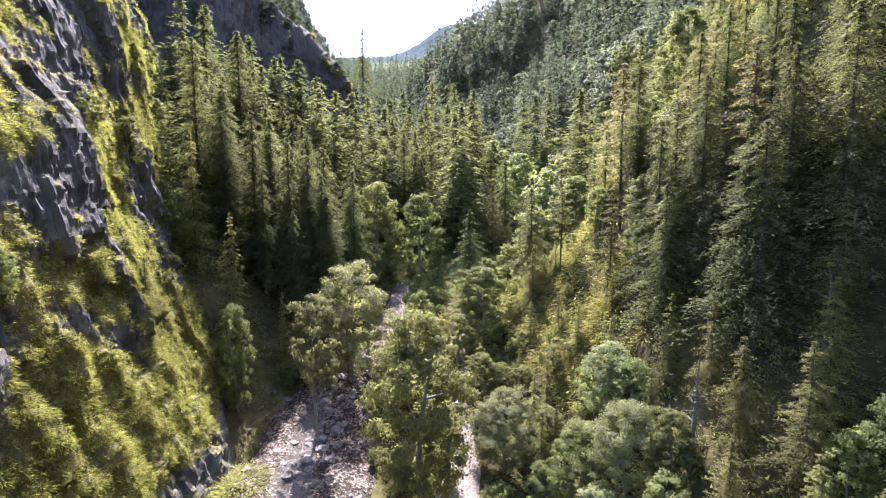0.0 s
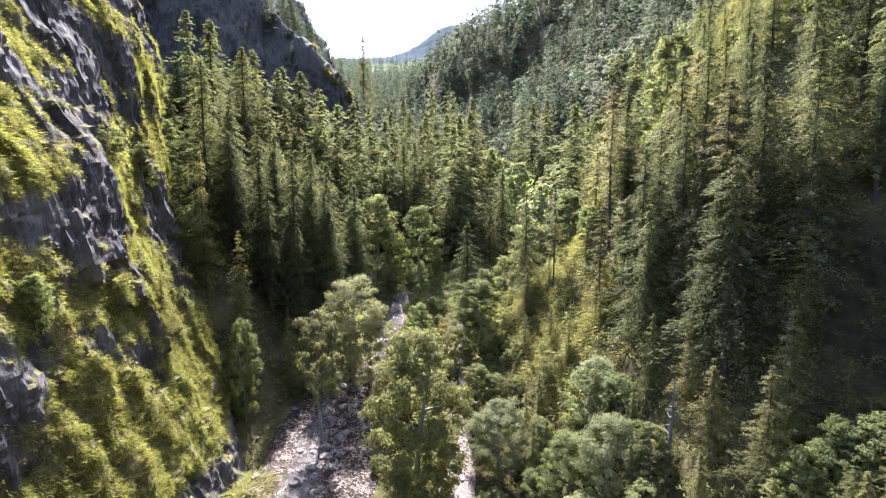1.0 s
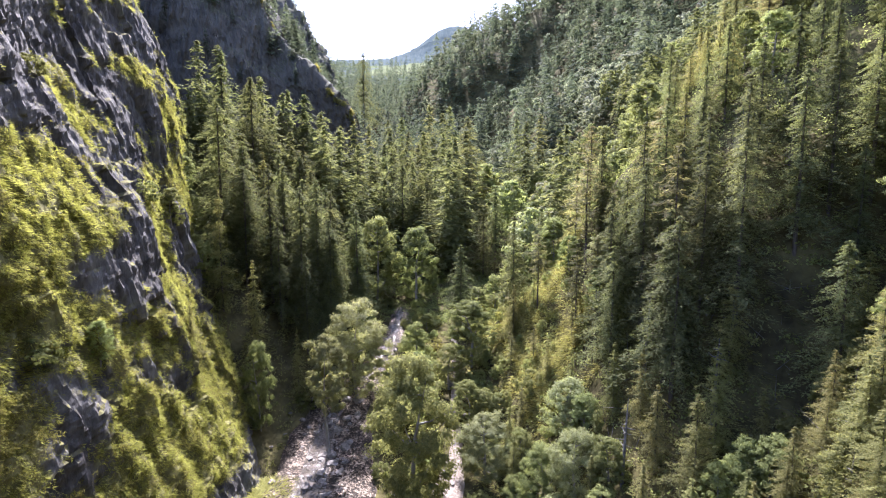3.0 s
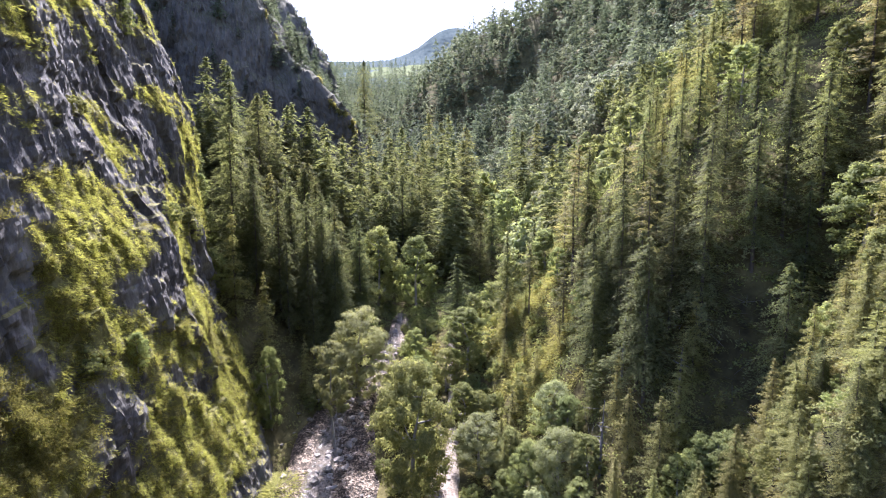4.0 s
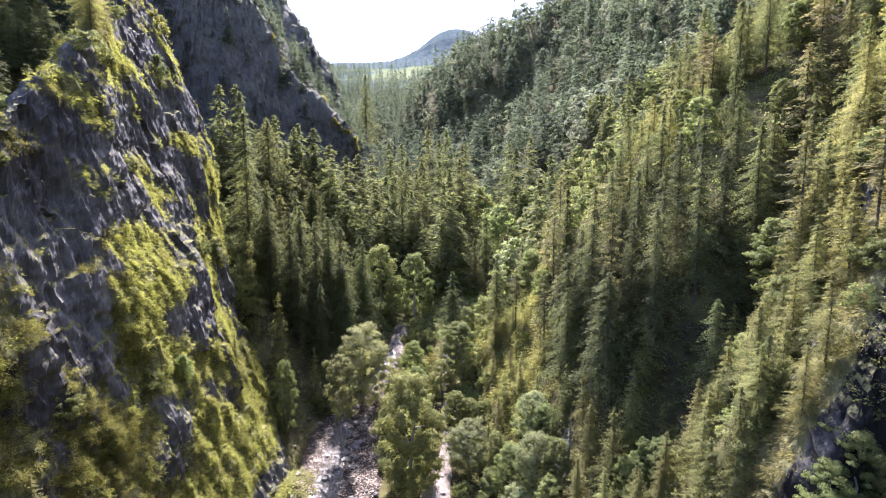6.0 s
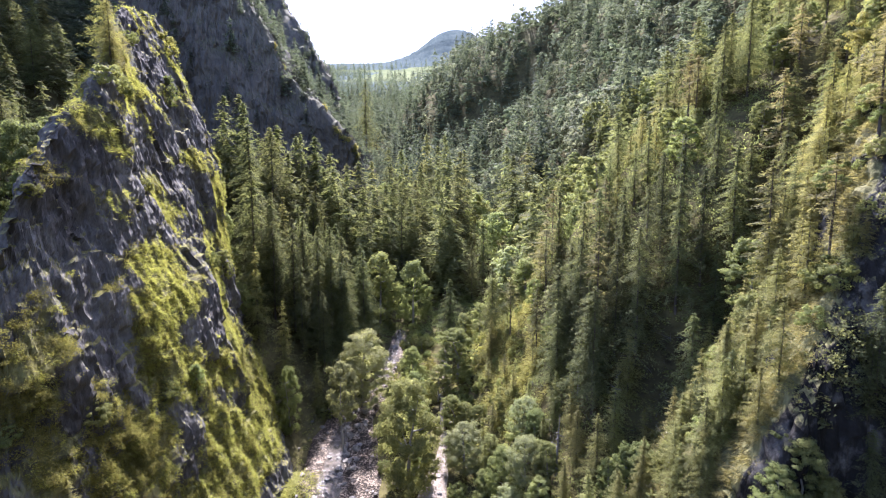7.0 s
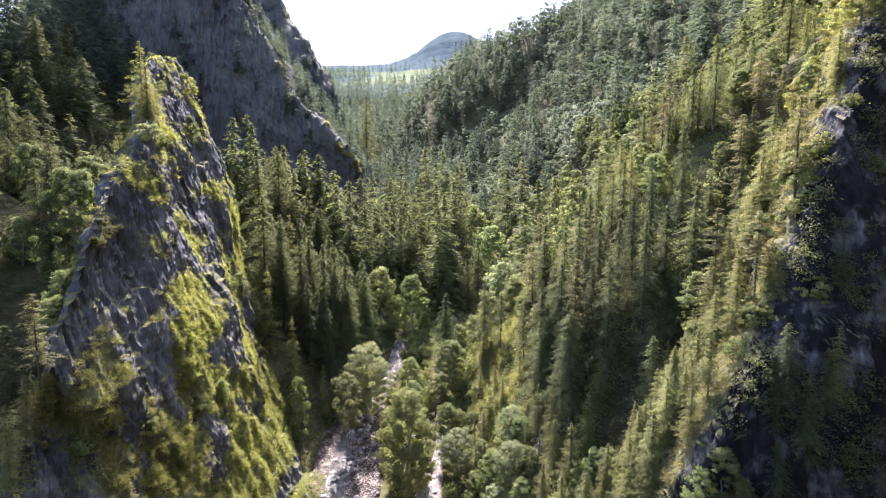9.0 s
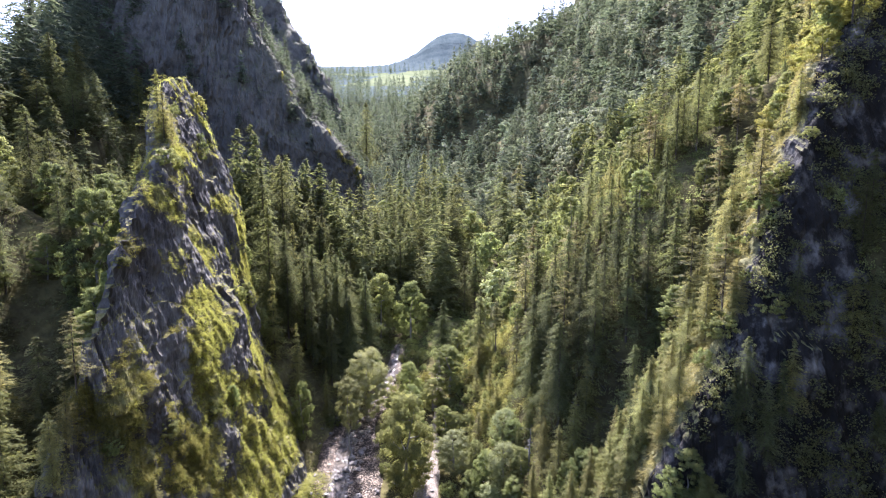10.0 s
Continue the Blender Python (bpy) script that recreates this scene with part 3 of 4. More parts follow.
def broadleaf(seed, h, spread, clumps, leaves, size, stem=0.35, flat=0.8, limbs=7):
    """A stem with limbs, and leaves gathered in clumps round the limbs' ends."""
    r = np.random.default_rng(seed)
    top = np.array([r.normal() * 0.05 * h, r.normal() * 0.05 * h, h * 0.86])
    mid = np.array([r.normal() * 0.03 * h, r.normal() * 0.03 * h, h * 0.45])
    chunks = [tube([(0, 0, -0.8), mid * 0.5, mid, top], [h * 0.016 + 0.05, h * 0.013 + 0.03, h * 0.009 + 0.02, 0.02])]
    ends = []
    for k in range(limbs):
        f = r.uniform(stem, 0.85)
        root = mid * (f / 0.45) if f < 0.45 else mid + (top - mid) * ((f - 0.45) / 0.41)
        a = 6.283 * (k + r.random() * 0.6) / limbs
        ln = spread * r.uniform(0.55, 0.95) * (1.15 - 0.6 * f)
        tip = root + np.array([math.cos(a) * ln, math.sin(a) * ln, ln * r.uniform(0.35, 0.9)])
        bend = (root + tip) / 2 + np.array([0, 0, -0.08 * ln])
        chunks.append(tube([root, bend, tip], [h * 0.006 + 0.015, h * 0.004 + 0.01, 0.01], 4))
        ends += [tip, bend * 0.4 + tip * 0.6]
    C, A, B, K = [], [], [], []
    clumps, leaves = clumps * 2, leaves * 2 // 3
    for k in range(clumps):
        if k < len(ends) * 2 and r.random() < 0.9:
            q = ends[k // 2] + r.normal(size=3) * spread * 0.1
        else:
            f = r.uniform(stem, 1.0)
            girth = spread * math.sin(math.pi * min(1, (1.02 - f) / (1.05 - stem) * 0.75 + 0.05)) ** 0.8
            a, d = r.random() * 6.283, girth * math.sqrt(r.uniform(0.15, 1.0))
            q = np.array([math.cos(a) * d, math.sin(a) * d, h * f * 0.97])
        rad = spread * r.uniform(0.1, 0.26)
        o = unit(r.normal(size=(leaves, 3))) * rad * (r.random((leaves, 1)) ** 0.5)
        o[:, 2] *= flat * 0.8
        face = unit(unit(o) + unit(q - np.array([0, 0, h * 0.5])) * 0.5 + np.array([0, 0, 0.45]) + r.normal(size=(leaves, 3)) * 0.45)
        al = unit(np.cross(face, r.normal(size=(leaves, 3))))
        ac = np.cross(face, al)
        sz = size * r.uniform(0.5, 1.2, leaves)[:, None]
        C.append(q + o), A.append(al * sz), B.append(ac * sz * 0.6)
        K.append(np.repeat(q[None] * (0.75, 0.75, 0.9) - (0, 0, rad * 0.4), leaves * 3, axis=0))
    v, f = leaf_tris(np.concatenate(C), np.concatenate(A), np.concatenate(B))
    v[:, 2] = np.maximum(v[:, 2], 0.15)
    return chunks, (v, f, np.concatenate(K))


def tree_thing(name, made, bark, leaf, label, category, group):
    """A tree template: an empty at its foot with the trunk and the crown under it."""
    stem, (cv, cf, cores) = made
    stem = stem if isinstance(stem, list) else [stem]
    root = new(name)
    trunk = piece("trunk", mesh_of("trunk", *stem[0], bark, True), root)
    for v, f in stem[1:]:
        piece("limb", mesh_of("limb", v, f, bark, True), trunk)
    crown = mesh_of("crown", cv, cf, leaf, True)
    soft_normals(crown, cores)
    piece("crown", crown, root)
    return tagged(root, label, category, group)


def standing(x, y, size=1.0, spin=0.0, sink=0.0, z=None):
    z = float(land(np.array([x]), np.array([y]))[0]) if z is None else z
    return Matrix.LocRotScale((x, y, z - sink), Euler((0, 0, spin)), (size, size, size))


def plant(template, x, y, size=1.0, z=None, slim=1.0):
    """One tree on the ground at x, y; size scales the template."""
    ob = copy_thing(template, standing(x, y, 1.0, rng.random() * 6.283, 0.1, z))
    ob.scale = (size * slim, size * slim, size)
    return ob


# templates, 10 m high
spruce_t = [tree_thing("spruce", conifer(100 + k, 10, 2.4 + 0.3 * (k % 3), 30, 9, 84, 0.125, droop=0.36, power=0.78, ragged=0.3), BARK, SPRUCE, "tall dark green spruce in the valley forest", "tree", "spruces of the valley") for k in range(4)]
# spruces with shade in their colour, for gully, hollow and buttress
dark_t = [tree_thing("fir", conifer(110 + k, 10, 2.5 + 0.3 * k, 30, 9, 84, 0.125, droop=0.38, power=0.78, ragged=0.3), BARK, SHADE_SPRUCE, "spruce crowding the slope, needles darkened for shade", "tree", "firs of the gullies") for k in range(3)]
young_t = [tree_thing("young_spruce", conifer(120 + k, 10, 2.6, 28, 9, 84, 0.125, base=0.04, droop=0.2, power=0.85, ragged=0.26), BARK, SPRUCE_YOUNG, "bright green young spruce on the slope", "tree", "young spruces") for k in range(3)]
pine_t = [tree_thing("pine", conifer(140 + k, 10, 1.9, 26, 6, 36, 0.17, base=0.3, droop=0.1, ragged=0.5, power=0.5), BARK, PINE, "slender thin-crowned pine on the rocky slope", "tree", "pines of the slope") for k in range(3)]
broad_t = [tree_thing("broadleaf_tree", broadleaf(160 + k, 10, 2.9, 84, 140, 0.125, stem=0.12), BARK_PALE, LEAF, "green broadleaved tree with an airy crown", "tree", "broadleaved trees") for k in range(4)]
grey_t = [tree_thing("willow", broadleaf(180 + k, 10, 3.4, 84, 140, 0.125, stem=0.12), BARK_PALE, LEAF_GREY, "grey-green willow beside the stream", "tree", "willows by the stream") for k in range(3)]
bush_t = [tree_thing("bush", broadleaf(200 + k, 10, 6.5, 40, 84, 0.38, stem=0.06, limbs=5), BARK, LEAF, "leafy green bush on the valley side", "bush", "bushes") for k in range(3)]
shrub_t = [tree_thing("shrub", broadleaf(210 + k, 10, 6.0, 40, 110, 0.3, stem=0.06, limbs=5), BARK, LEAF_YELLOW, "light yellow-green shrub on the sunny bank", "bush", "shrubs of the bank") for k in range(2)]
yellow_t = [tree_thing("yellowing_tree", broadleaf(220 + k, 10, 4.2, 46, 170, 0.16, stem=0.2), BARK, LEAF_YELLOW, "small yellowing broadleaved tree on the rocks", "tree", "yellowing trees") for k in range(2)]
fine_t = [tree_thing("broadleaf_tree", broadleaf(240 + k, 10, 2.9, 105, 270, 0.082, stem=0.1), BARK_PALE, LEAF, "tall green broadleaved tree standing by the stream", "tree", "broadleaved trees") for k in range(3)]
tall_t = [tree_thing("broadleaf_tree", broadleaf(250, 10, 2.6, 80, 260, 0.085, stem=0.42), BARK_PALE, LEAF_GREY, "slender tree with a long bare trunk by the pool", "tree", "broadleaved trees")]
silver_t = [tree_thing("willow", broadleaf(260 + k, 10, 3.4, 105, 270, 0.085, stem=0.1), BARK_PALE, LEAF_GREY, "grey-green willow beside the stream", "tree", "willows by the stream") for k in range(2)]
TEMPLATES = tall_t + shrub_t + dark_t + fine_t + silver_t + spruce_t + young_t + pine_t + broad_t + grey_t + bush_t + yellow_t


def spots(x0, x1, y0, y1, step):
    gx, gy = np.meshgrid(np.arange(x0, x1, step), np.arange(y0, y1, step), indexing="ij")
    gx = gx + rng.uniform(-0.45, 0.45, gx.shape) * step
    gy = gy + rng.uniform(-0.45, 0.45, gy.shape) * step
    return np.stack([gx.ravel(), gy.ravel()], 1)


def pick(kinds):
    return kinds[int(rng.integers(len(kinds)))]


# single trees that stand out: kind, x, y, height, slimness
STANDING_OUT = [
    (spruce_t, -33, 66, 27, 0.95), (spruce_t, -31, 72, 25, 0.9), (young_t, -27.5, 67, 17, 0.8), (young_t, -22.5, 41.5, 13, 0.6),
    (fine_t, -16.8, 36, 9, 0.6), (tall_t, -9.8, 34.6, 12, 0.62), (silver_t, -8.6, 42.5, 11.5, 1.0), (fine_t, -1.8, 29, 13.5, 0.95),
    (fine_t, -9.5, 64.5, 14, 0.9), (fine_t, -3.3, 65, 12, 1.0), (spruce_t, -18, 55.5, 18, 0.9), (spruce_t, -16, 55, 19, 0.9),
    (spruce_t, -21.5, 57, 20, 0.9), (spruce_t, -12, 60, 17, 0.9), (spruce_t, 9.6, 50, 12.5, 0.9), (spruce_t, 14.5, 57, 10, 0.9),
    (fine_t, 4.2, 48, 8.5, 1.3), (spruce_t, 3.3, 57, 12, 1.1), (silver_t, 4.6, 32.5, 5.8, 1.4), (fine_t, 1.5, 44, 5.5, 1.2),
    (fine_t, -1.5, 40, 6, 1.1), (fine_t, 3.4, 38.5, 5, 1.2), (fine_t, -2.5, 47, 6.5, 1.0), (pine_t, 17.5, 26.5, 15, 0.8),
    (spruce_t, -15.2, 52, 17, 0.9), (spruce_t, -14.5, 57.5, 18, 0.9), (spruce_t, -12.8, 50.5, 16, 0.9), (spruce_t, -19.6, 52.5, 16, 0.9), (spruce_t, -20, 54, 18, 0.9),
    (spruce_t, -14, 54.5, 19, 0.9), (spruce_t, -11, 56.5, 17, 0.9), (spruce_t, -17.8, 59, 20, 0.9), (spruce_t, -23, 49, 17, 0.9), (young_t, -14.8, 41.5, 8, 0.6), (dark_t, -13.2, 50, 17, 0.9), (dark_t, -16.5, 49.5, 18, 0.9), (dark_t, -20, 49, 17, 0.9), (dark_t, -23.5, 50.5, 18, 0.9), (dark_t, -18.2, 46.5, 13, 0.8), (dark_t, -15, 46, 12, 0.8), (dark_t, -22, 46.5, 14, 0.8), (dark_t, -26.5, 54, 19, 0.9), (young_t, -18.8, 40.5, 11, 0.6),
    (dark_t, 20, 23, 13, 0.9), (dark_t, 19, 25.5, 12, 0.9), (dark_t, 22, 26, 12, 0.9),
    (dark_t, 20.5, 28, 12, 0.9), (dark_t, 23.5, 23, 12, 0.9), (dark_t, 17, 28, 10, 0.9), 
    (young_t, -29, 5, 13, 0.9), (young_t, -27, 1.5, 12, 0.9), (young_t, -32, 8, 14, 0.9), (young_t, -25.5, -3, 12, 0.9), (young_t, -33, 3, 13, 0.9), (young_t, -30.5, -1, 12, 0.9),
    (young_t, 15, 18, 6.5, 1.0), (young_t, 17, 19.5, 7, 1.0), (young_t, 13.5, 15.5, 5.5, 1.0), (young_t, 12.6, 19, 5, 1.0), (young_t, 14.2, 21, 6, 1.0), (young_t, 11.8, 16.5, 4.5, 1.0), (young_t, 18.8, 21.5, 7, 1.0),
    (spruce_t, 3.3, 86, 21, 0.9), (fine_t, -32.7, 20.5, 15, 0.75), (young_t, 14.5, 24, 6, 0.8), (fine_t, 8.5, 27, 6, 1.1), (silver_t, 10.5, 24.5, 6, 1.1),
]
for kind, x, y, h, slim in STANDING_OUT:
    plant(pick(kind), x, y, h / 10, None, slim)


# ---- the woods ----
def on_rock(x, y):
    """Whether a spot lies under the rock fin, the buttress or the ridge."""
    edge = np.interp(y, [-3, 16, 29, 36, 45, 52, 56], [-18, -13, -14, -17, -26, -37, -60])
    rear = np.interp(y, [-3, 7, 24, 35, 46, 55], [-23, -24.5, -30, -36, -40, -44])
    return (-3 < y < 56 and rear < x < edge) or (x > 14.5 and -2 < y < 10) or (x < -18 and 94 - 0.1 * (x + 18) * -1 < y < 160)


def crest_y(x):
    """Where the buttress edge runs."""
    return np.interp(x, [17, 24, 30, 37, 51], [6.5, 9, 12.5, 15.5, 18.5])


placed = [(x, y) for _, x, y, _, _ in STANDING_OUT]
# the right side near the water: young trees, bushes, pines
near_right = np.concatenate([spots(6, 21, 6, 40, 2.15), spots(21, 46, 9, 40, 2.9), spots(9, 46, 40, 62, 2.9), spots(46, 68, 9, 62, 4.3)])
for x, y in near_right:
    off = x - float(centre_x(y))
    if x > 14 and -1 < y - crest_y(x) < 5:
        continue
    if on_rock(x, y) or off < 9.0 or min((x - a) ** 2 + (y - b) ** 2 for a, b in placed) < 3:
        continue
    u = rng.random()
    if 33 < y < 53 and 8.0 < x < 14.6 and u < 0.6 or 48 < y < 58 and x < 18 and u > 0.35:
        continue
    if 14 < x < 34 and 19.5 < y < 34 and u < 0.8:
        plant(pick(dark_t if u < 0.5 else spruce_t), x, y, rng.uniform(0.8, 1.3), None, 0.9)
    elif x < 20 and y < 40:
        if u < 0.3:
            plant(pick(young_t), x, y, rng.uniform(0.3, 0.65), None, 0.9)
        elif u < 0.56:
            plant(pick(broad_t), x, y, rng.uniform(0.3, 0.55), None, 1.2)
        elif u < 0.69:
            plant(pick(grey_t), x, y, rng.uniform(0.3, 0.55), None, 1.1)
        elif u < 0.75:
            plant(pick(pine_t), x, y, rng.uniform(0.6, 1.0))
        elif u < 0.93:
            plant(pick(bush_t), x, y, rng.uniform(0.14, 0.26))
    elif y > 44 and x < 24:
        if u < 0.5:
            plant(pick(broad_t), x, y, rng.uniform(0.45, 0.8), None, 1.1)
        elif u < 0.6:
            plant(pick(grey_t), x, y, rng.uniform(0.45, 0.75))
        elif u < 0.76:
            plant(pick(young_t), x, y, rng.uniform(0.5, 0.9), None, 0.85)
        elif u < 0.86:
            plant(pick(pine_t), x, y, rng.uniform(0.8, 1.2))
    elif u < 0.36:
        plant(pick(spruce_t), x, y, rng.uniform(0.6, 1.15), None, 0.95)
    elif u < 0.54:
        plant(pick(young_t), x, y, rng.uniform(0.4, 0.8))
    elif u < 0.68:
        plant(pick(pine_t), x, y, rng.uniform(0.7, 1.3))
    elif u < 0.8:
        plant(pick(broad_t), x, y, rng.uniform(0.35, 0.65), None, 1.15)
    elif u < 0.92:
        plant(pick(bush_t), x, y, rng.uniform(0.14, 0.26))
for x, y in spots(10, 25, 9, 20, 2.3):
    if (x < 14 or y > crest_y(x) + 4) and min((x - a) ** 2 + (y - b) ** 2 for a, b in placed) > 2:
        plant(pick(pick([young_t, young_t, broad_t])), x, y, rng.uniform(0.25, 0.55), None, 0.95)
# the gully below the buttress
for x, y in spots(15, 44, -12, -1, 3.0):
    plant(pick(dark_t), x, y, rng.uniform(0.5, 1.3) if x > 20 else rng.uniform(0.3, 0.7))
# the valley floor and the left side
for x, y in spots(-66, 14, -14, 84, 5.6):
    off = x - float(centre_x(y))
    if on_rock(x, y) or (y < 49 and x > -25) or (y < 62 and -10.5 < off) or (y < 77 and -15 < x < 7) or x < -0.95 * (y + 27) - 6 or min((x - a) ** 2 + (y - b) ** 2 for a, b in placed) < 6:
        continue
    u = rng.random()
    if y < 30 and u < 0.25:
        plant(pick(broad_t), x, y, rng.uniform(0.6, 1.0))
    elif u < 0.9:
        plant(pick(dark_t if x < -30 and y < 60 else spruce_t), x, y, rng.uniform(1.1, 2.1) if y > 30 and x > -30 else rng.uniform(0.8, 1.4))
# the hollow behind the fin
for x, y in spots(-62, -23, -8, 40, 4.4):
    if on_rock(x, y) or x < -0.97 * (y + 27) - 4 or min((x - a) ** 2 + (y - b) ** 2 for a, b in placed) < 3:
        continue
    kind = pick([dark_t, dark_t, dark_t, dark_t, dark_t, broad_t]) if x > -40 else dark_t
    plant(pick(kind), x, y, rng.uniform(0.6, 1.1) if kind in (spruce_t, dark_t) else rng.uniform(0.35, 0.7))
# bushes along the banks
for x, y in spots(-12.5, 7, 20, 62, 2.6):
    off = x + 3
    bed = np.interp(y, [8, 30, 37, 43, 49, 54, 60], [-8, -9.4, -10.4, -10.2, -7.2, -5.8, -5.4])
    bar = np.interp(y, [10, 29, 33, 37, 41, 47, 57], [1.2, 0.9, 1.8, 2.3, 1.9, 2.5, 2.3])
    if x < -9.5 and 20 < y < 38 or abs(x - bed) < (4.0 if y < 40 else 1.8) or abs(x - bar) < 1.9 or min((x - a) ** 2 + (y - b) ** 2 for a, b in placed) < 2:
        continue
    u = rng.random()
    if u < 0.5:
        plant(pick(bush_t), x, y, rng.uniform(0.12, 0.24))
    elif u < 0.72:
        plant(pick(broad_t), x, y, rng.uniform(0.25, 0.5), None, 1.2)


for x, y in spots(-4.5, 8.5, 37, 61, 2.1):
    bar = np.interp(y, [37, 41, 47, 57], [2.3, 1.9, 2.5, 2.3])
    if abs(x - bar) > 1.2 and min((x - a) ** 2 + (y - b) ** 2 for a, b in placed) > 1.5 and rng.random() < 0.75:
        plant(pick(pick([bush_t, bush_t, shrub_t])), x, y, rng.uniform(0.1, 0.2))


for x, y in spots(8.2, 15, 33, 54, 1.9):
    u = rng.random()
    if u < 0.5:
        kind = bush_t if u < 0.2 else shrub_t if u < 0.3 else young_t if u < 0.42 else pine_t
        plant(pick(kind), x, y, rng.uniform(0.07, 0.13) if u < 0.3 else rng.uniform(0.15, 0.4) if u < 0.42 else rng.uniform(0.3, 0.6))


# shrubs and small trees on the rocks: rail position 0..1 along, 0..1 up the face to the back
def on_face(P, u, v):
    q = P[int(u * (P.shape[0] - 1)), int(v * (P.shape[1] - 1))]
    return float(q[0]), float(q[1]), float(q[2])


for kind, u, v, h in [(bush_t, 0.52, 0.34, 1.8), (broad_t, 0.66, 0.5, 4), (yellow_t, 0.74, 0.55, 3.2), (broad_t, 0.6, 0.3, 4), (broad_t, 0.9, 0.3, 5), (broad_t, 0.86, 0.34, 5), (broad_t, 0.84, 0.22, 5.5), (broad_t, 0.8, 0.28, 4.5),
                      (young_t, 0.5, 0.2, 4), (pine_t, 0.44, 0.57, 3.6), (pine_t, 0.48, 0.56, 4), (young_t, 0.42, 0.66, 6), (young_t, 0.46, 0.68, 6.5), (bush_t, 0.37, 0.59, 1.8), (bush_t, 0.4, 0.57, 1.4),
                      (bush_t, 0.2, 0.3, 1.5), (bush_t, 0.3, 0.26, 1.5), (broad_t, 0.35, 0.24, 2.6), (bush_t, 0.44, 0.45, 1.4), (young_t, 0.14, 0.22, 3), (bush_t, 0.12, 0.4, 1.1), (bush_t, 0.55, 0.58, 1.4), (bush_t, 0.6, 0.57, 1.2),
                      (bush_t, 0.22, 0.57, 1.1)]:
    x, y, z = on_face(FIN, u, v)
    plant(pick(kind), x, y, h / 10, z - 0.2)


def beside(P, x, y, z):
    """The point of a rock body nearest to a place."""
    q = P.reshape(-1, 3)
    return q[int(np.argmin(((q - (x, y, z)) ** 2).sum(1)))]


x, y, z = (float(c) for c in beside(MNT, -25.5, 158, 50))
plant(spruce_t[1], x, y, 2.7, z - 0.3, 0.8)
for kind, h, x, y, z in [(fine_t, 5.5, -24.4, 7.6, 28), (fine_t, 4.5, -23.2, 5.5, 27), (fine_t, 4, -25, 10, 30), (pine_t, 6, -21.8, 2, 27), (young_t, 5, -20.6, -0.5, 22), (young_t, 4.5, -21, -2, 17), (young_t, 5, -19.6, -2.5, 13), (young_t, 4, -21, 1, 24),
                         (young_t, 6, -30.5, 25, 41), (young_t, 5, -28.5, 21, 40), (yellow_t, 3.2, -34.8, 54, 43), (yellow_t, 3, -33.7, 51, 40), (broad_t, 5, -29.3, 52, 25), (broad_t, 5, -27, 47, 24), (broad_t, 5, -25, 43, 18), (broad_t, 4.5, -30, 53, 32), (broad_t, 4, -24, 39, 20)]:
    x, y, z = (float(c) for c in beside(FIN, x, y, z))
    plant(pick(kind), x, y, h / 10, z - 0.2)


def up_buttress(u, v):
    """v: 0 foot, 0.25 wall, 0.5 edge, 0.75 back."""
    return on_face(BUT, u, float(np.interp(v, [0, 0.25, 0.5, 0.75, 1], [0, 0.2, 0.6, 0.8, 1])))


for kind, u, v, h in [(young_t, 0.45, 0.52, 5), (yellow_t, 0.66, 0.45, 4.5), (yellow_t, 0.57, 0.5, 4), (young_t, 0.4, 0.56, 4), (broad_t, 0.62, 0.53, 5), (yellow_t, 0.7, 0.5, 4),
                      (pine_t, 0.22, 0.54, 7), (pine_t, 0.32, 0.5, 7.5), (bush_t, 0.2, 0.5, 2), (bush_t, 0.3, 0.58, 2), (bush_t, 0.36, 0.52, 2.2), (young_t, 0.28, 0.3, 5),
                      (young_t, 0.4, 0.3, 5), (fine_t, 0.1, 0.3, 5), (fine_t, 0.07, 0.32, 4), (fine_t, 0.13, 0.26, 4.5), (young_t, 0.24, 0.74, 5), (young_t, 0.35, 0.75, 5), (yellow_t, 0.5, 0.66, 4), (yellow_t, 0.6, 0.64, 4.5),
                      (yellow_t, 0.72, 0.62, 4.5), (broad_t, 0.8, 0.6, 5), (young_t, 0.66, 0.6, 7), (young_t, 0.86, 0.56, 7)]:
    x, y, z = up_buttress(u, v)
    plant(pick(kind), x, y, h / 10, z - 0.2)
for k in range(70):
    u = rng.uniform(0.0, 0.95)
    x, y, z = up_buttress(u, rng.uniform(0.4, 0.76))
    kind = pick([bush_t, bush_t, young_t, yellow_t, broad_t]) if u > 0.5 else pick([bush_t, bush_t, bush_t, bush_t, young_t])
    plant(pick(kind), x, y, rng.uniform(0.06, 0.14) if kind is bush_t else rng.uniform(0.25, 0.5), z - 0.2)
for k in range(16):
    x, y, z = up_buttress(0.06 + 0.026 * k, rng.uniform(0.5, 0.78))
    plant(pick(young_t), x, y, rng.uniform(0.3, 0.6), z - 0.2)
for k in range(140):
    x, y, z = up_buttress(rng.uniform(0.0, 0.45), rng.uniform(0.61, 0.97))
    kind = pick([young_t, young_t, young_t, spruce_t, bush_t])
    plant(pick(kind), x, y, rng.uniform(0.08, 0.15) if kind is bush_t else rng.uniform(0.22, 0.55), z - 0.2)
for k in range(64):
    x, y, z = up_buttress(rng.uniform(0.1, 0.9), rng.uniform(0.08, 0.36))
    kind = pick([bush_t, dark_t, dark_t, dark_t])
    plant(pick(kind), x, y, rng.uniform(0.12, 0.22) if kind is bush_t else rng.uniform(0.3, 0.7), z - 0.2)
for ob in TEMPLATES:
    for o in (*ob.children_recursive, ob):
        bpy.data.objects.remove(o)


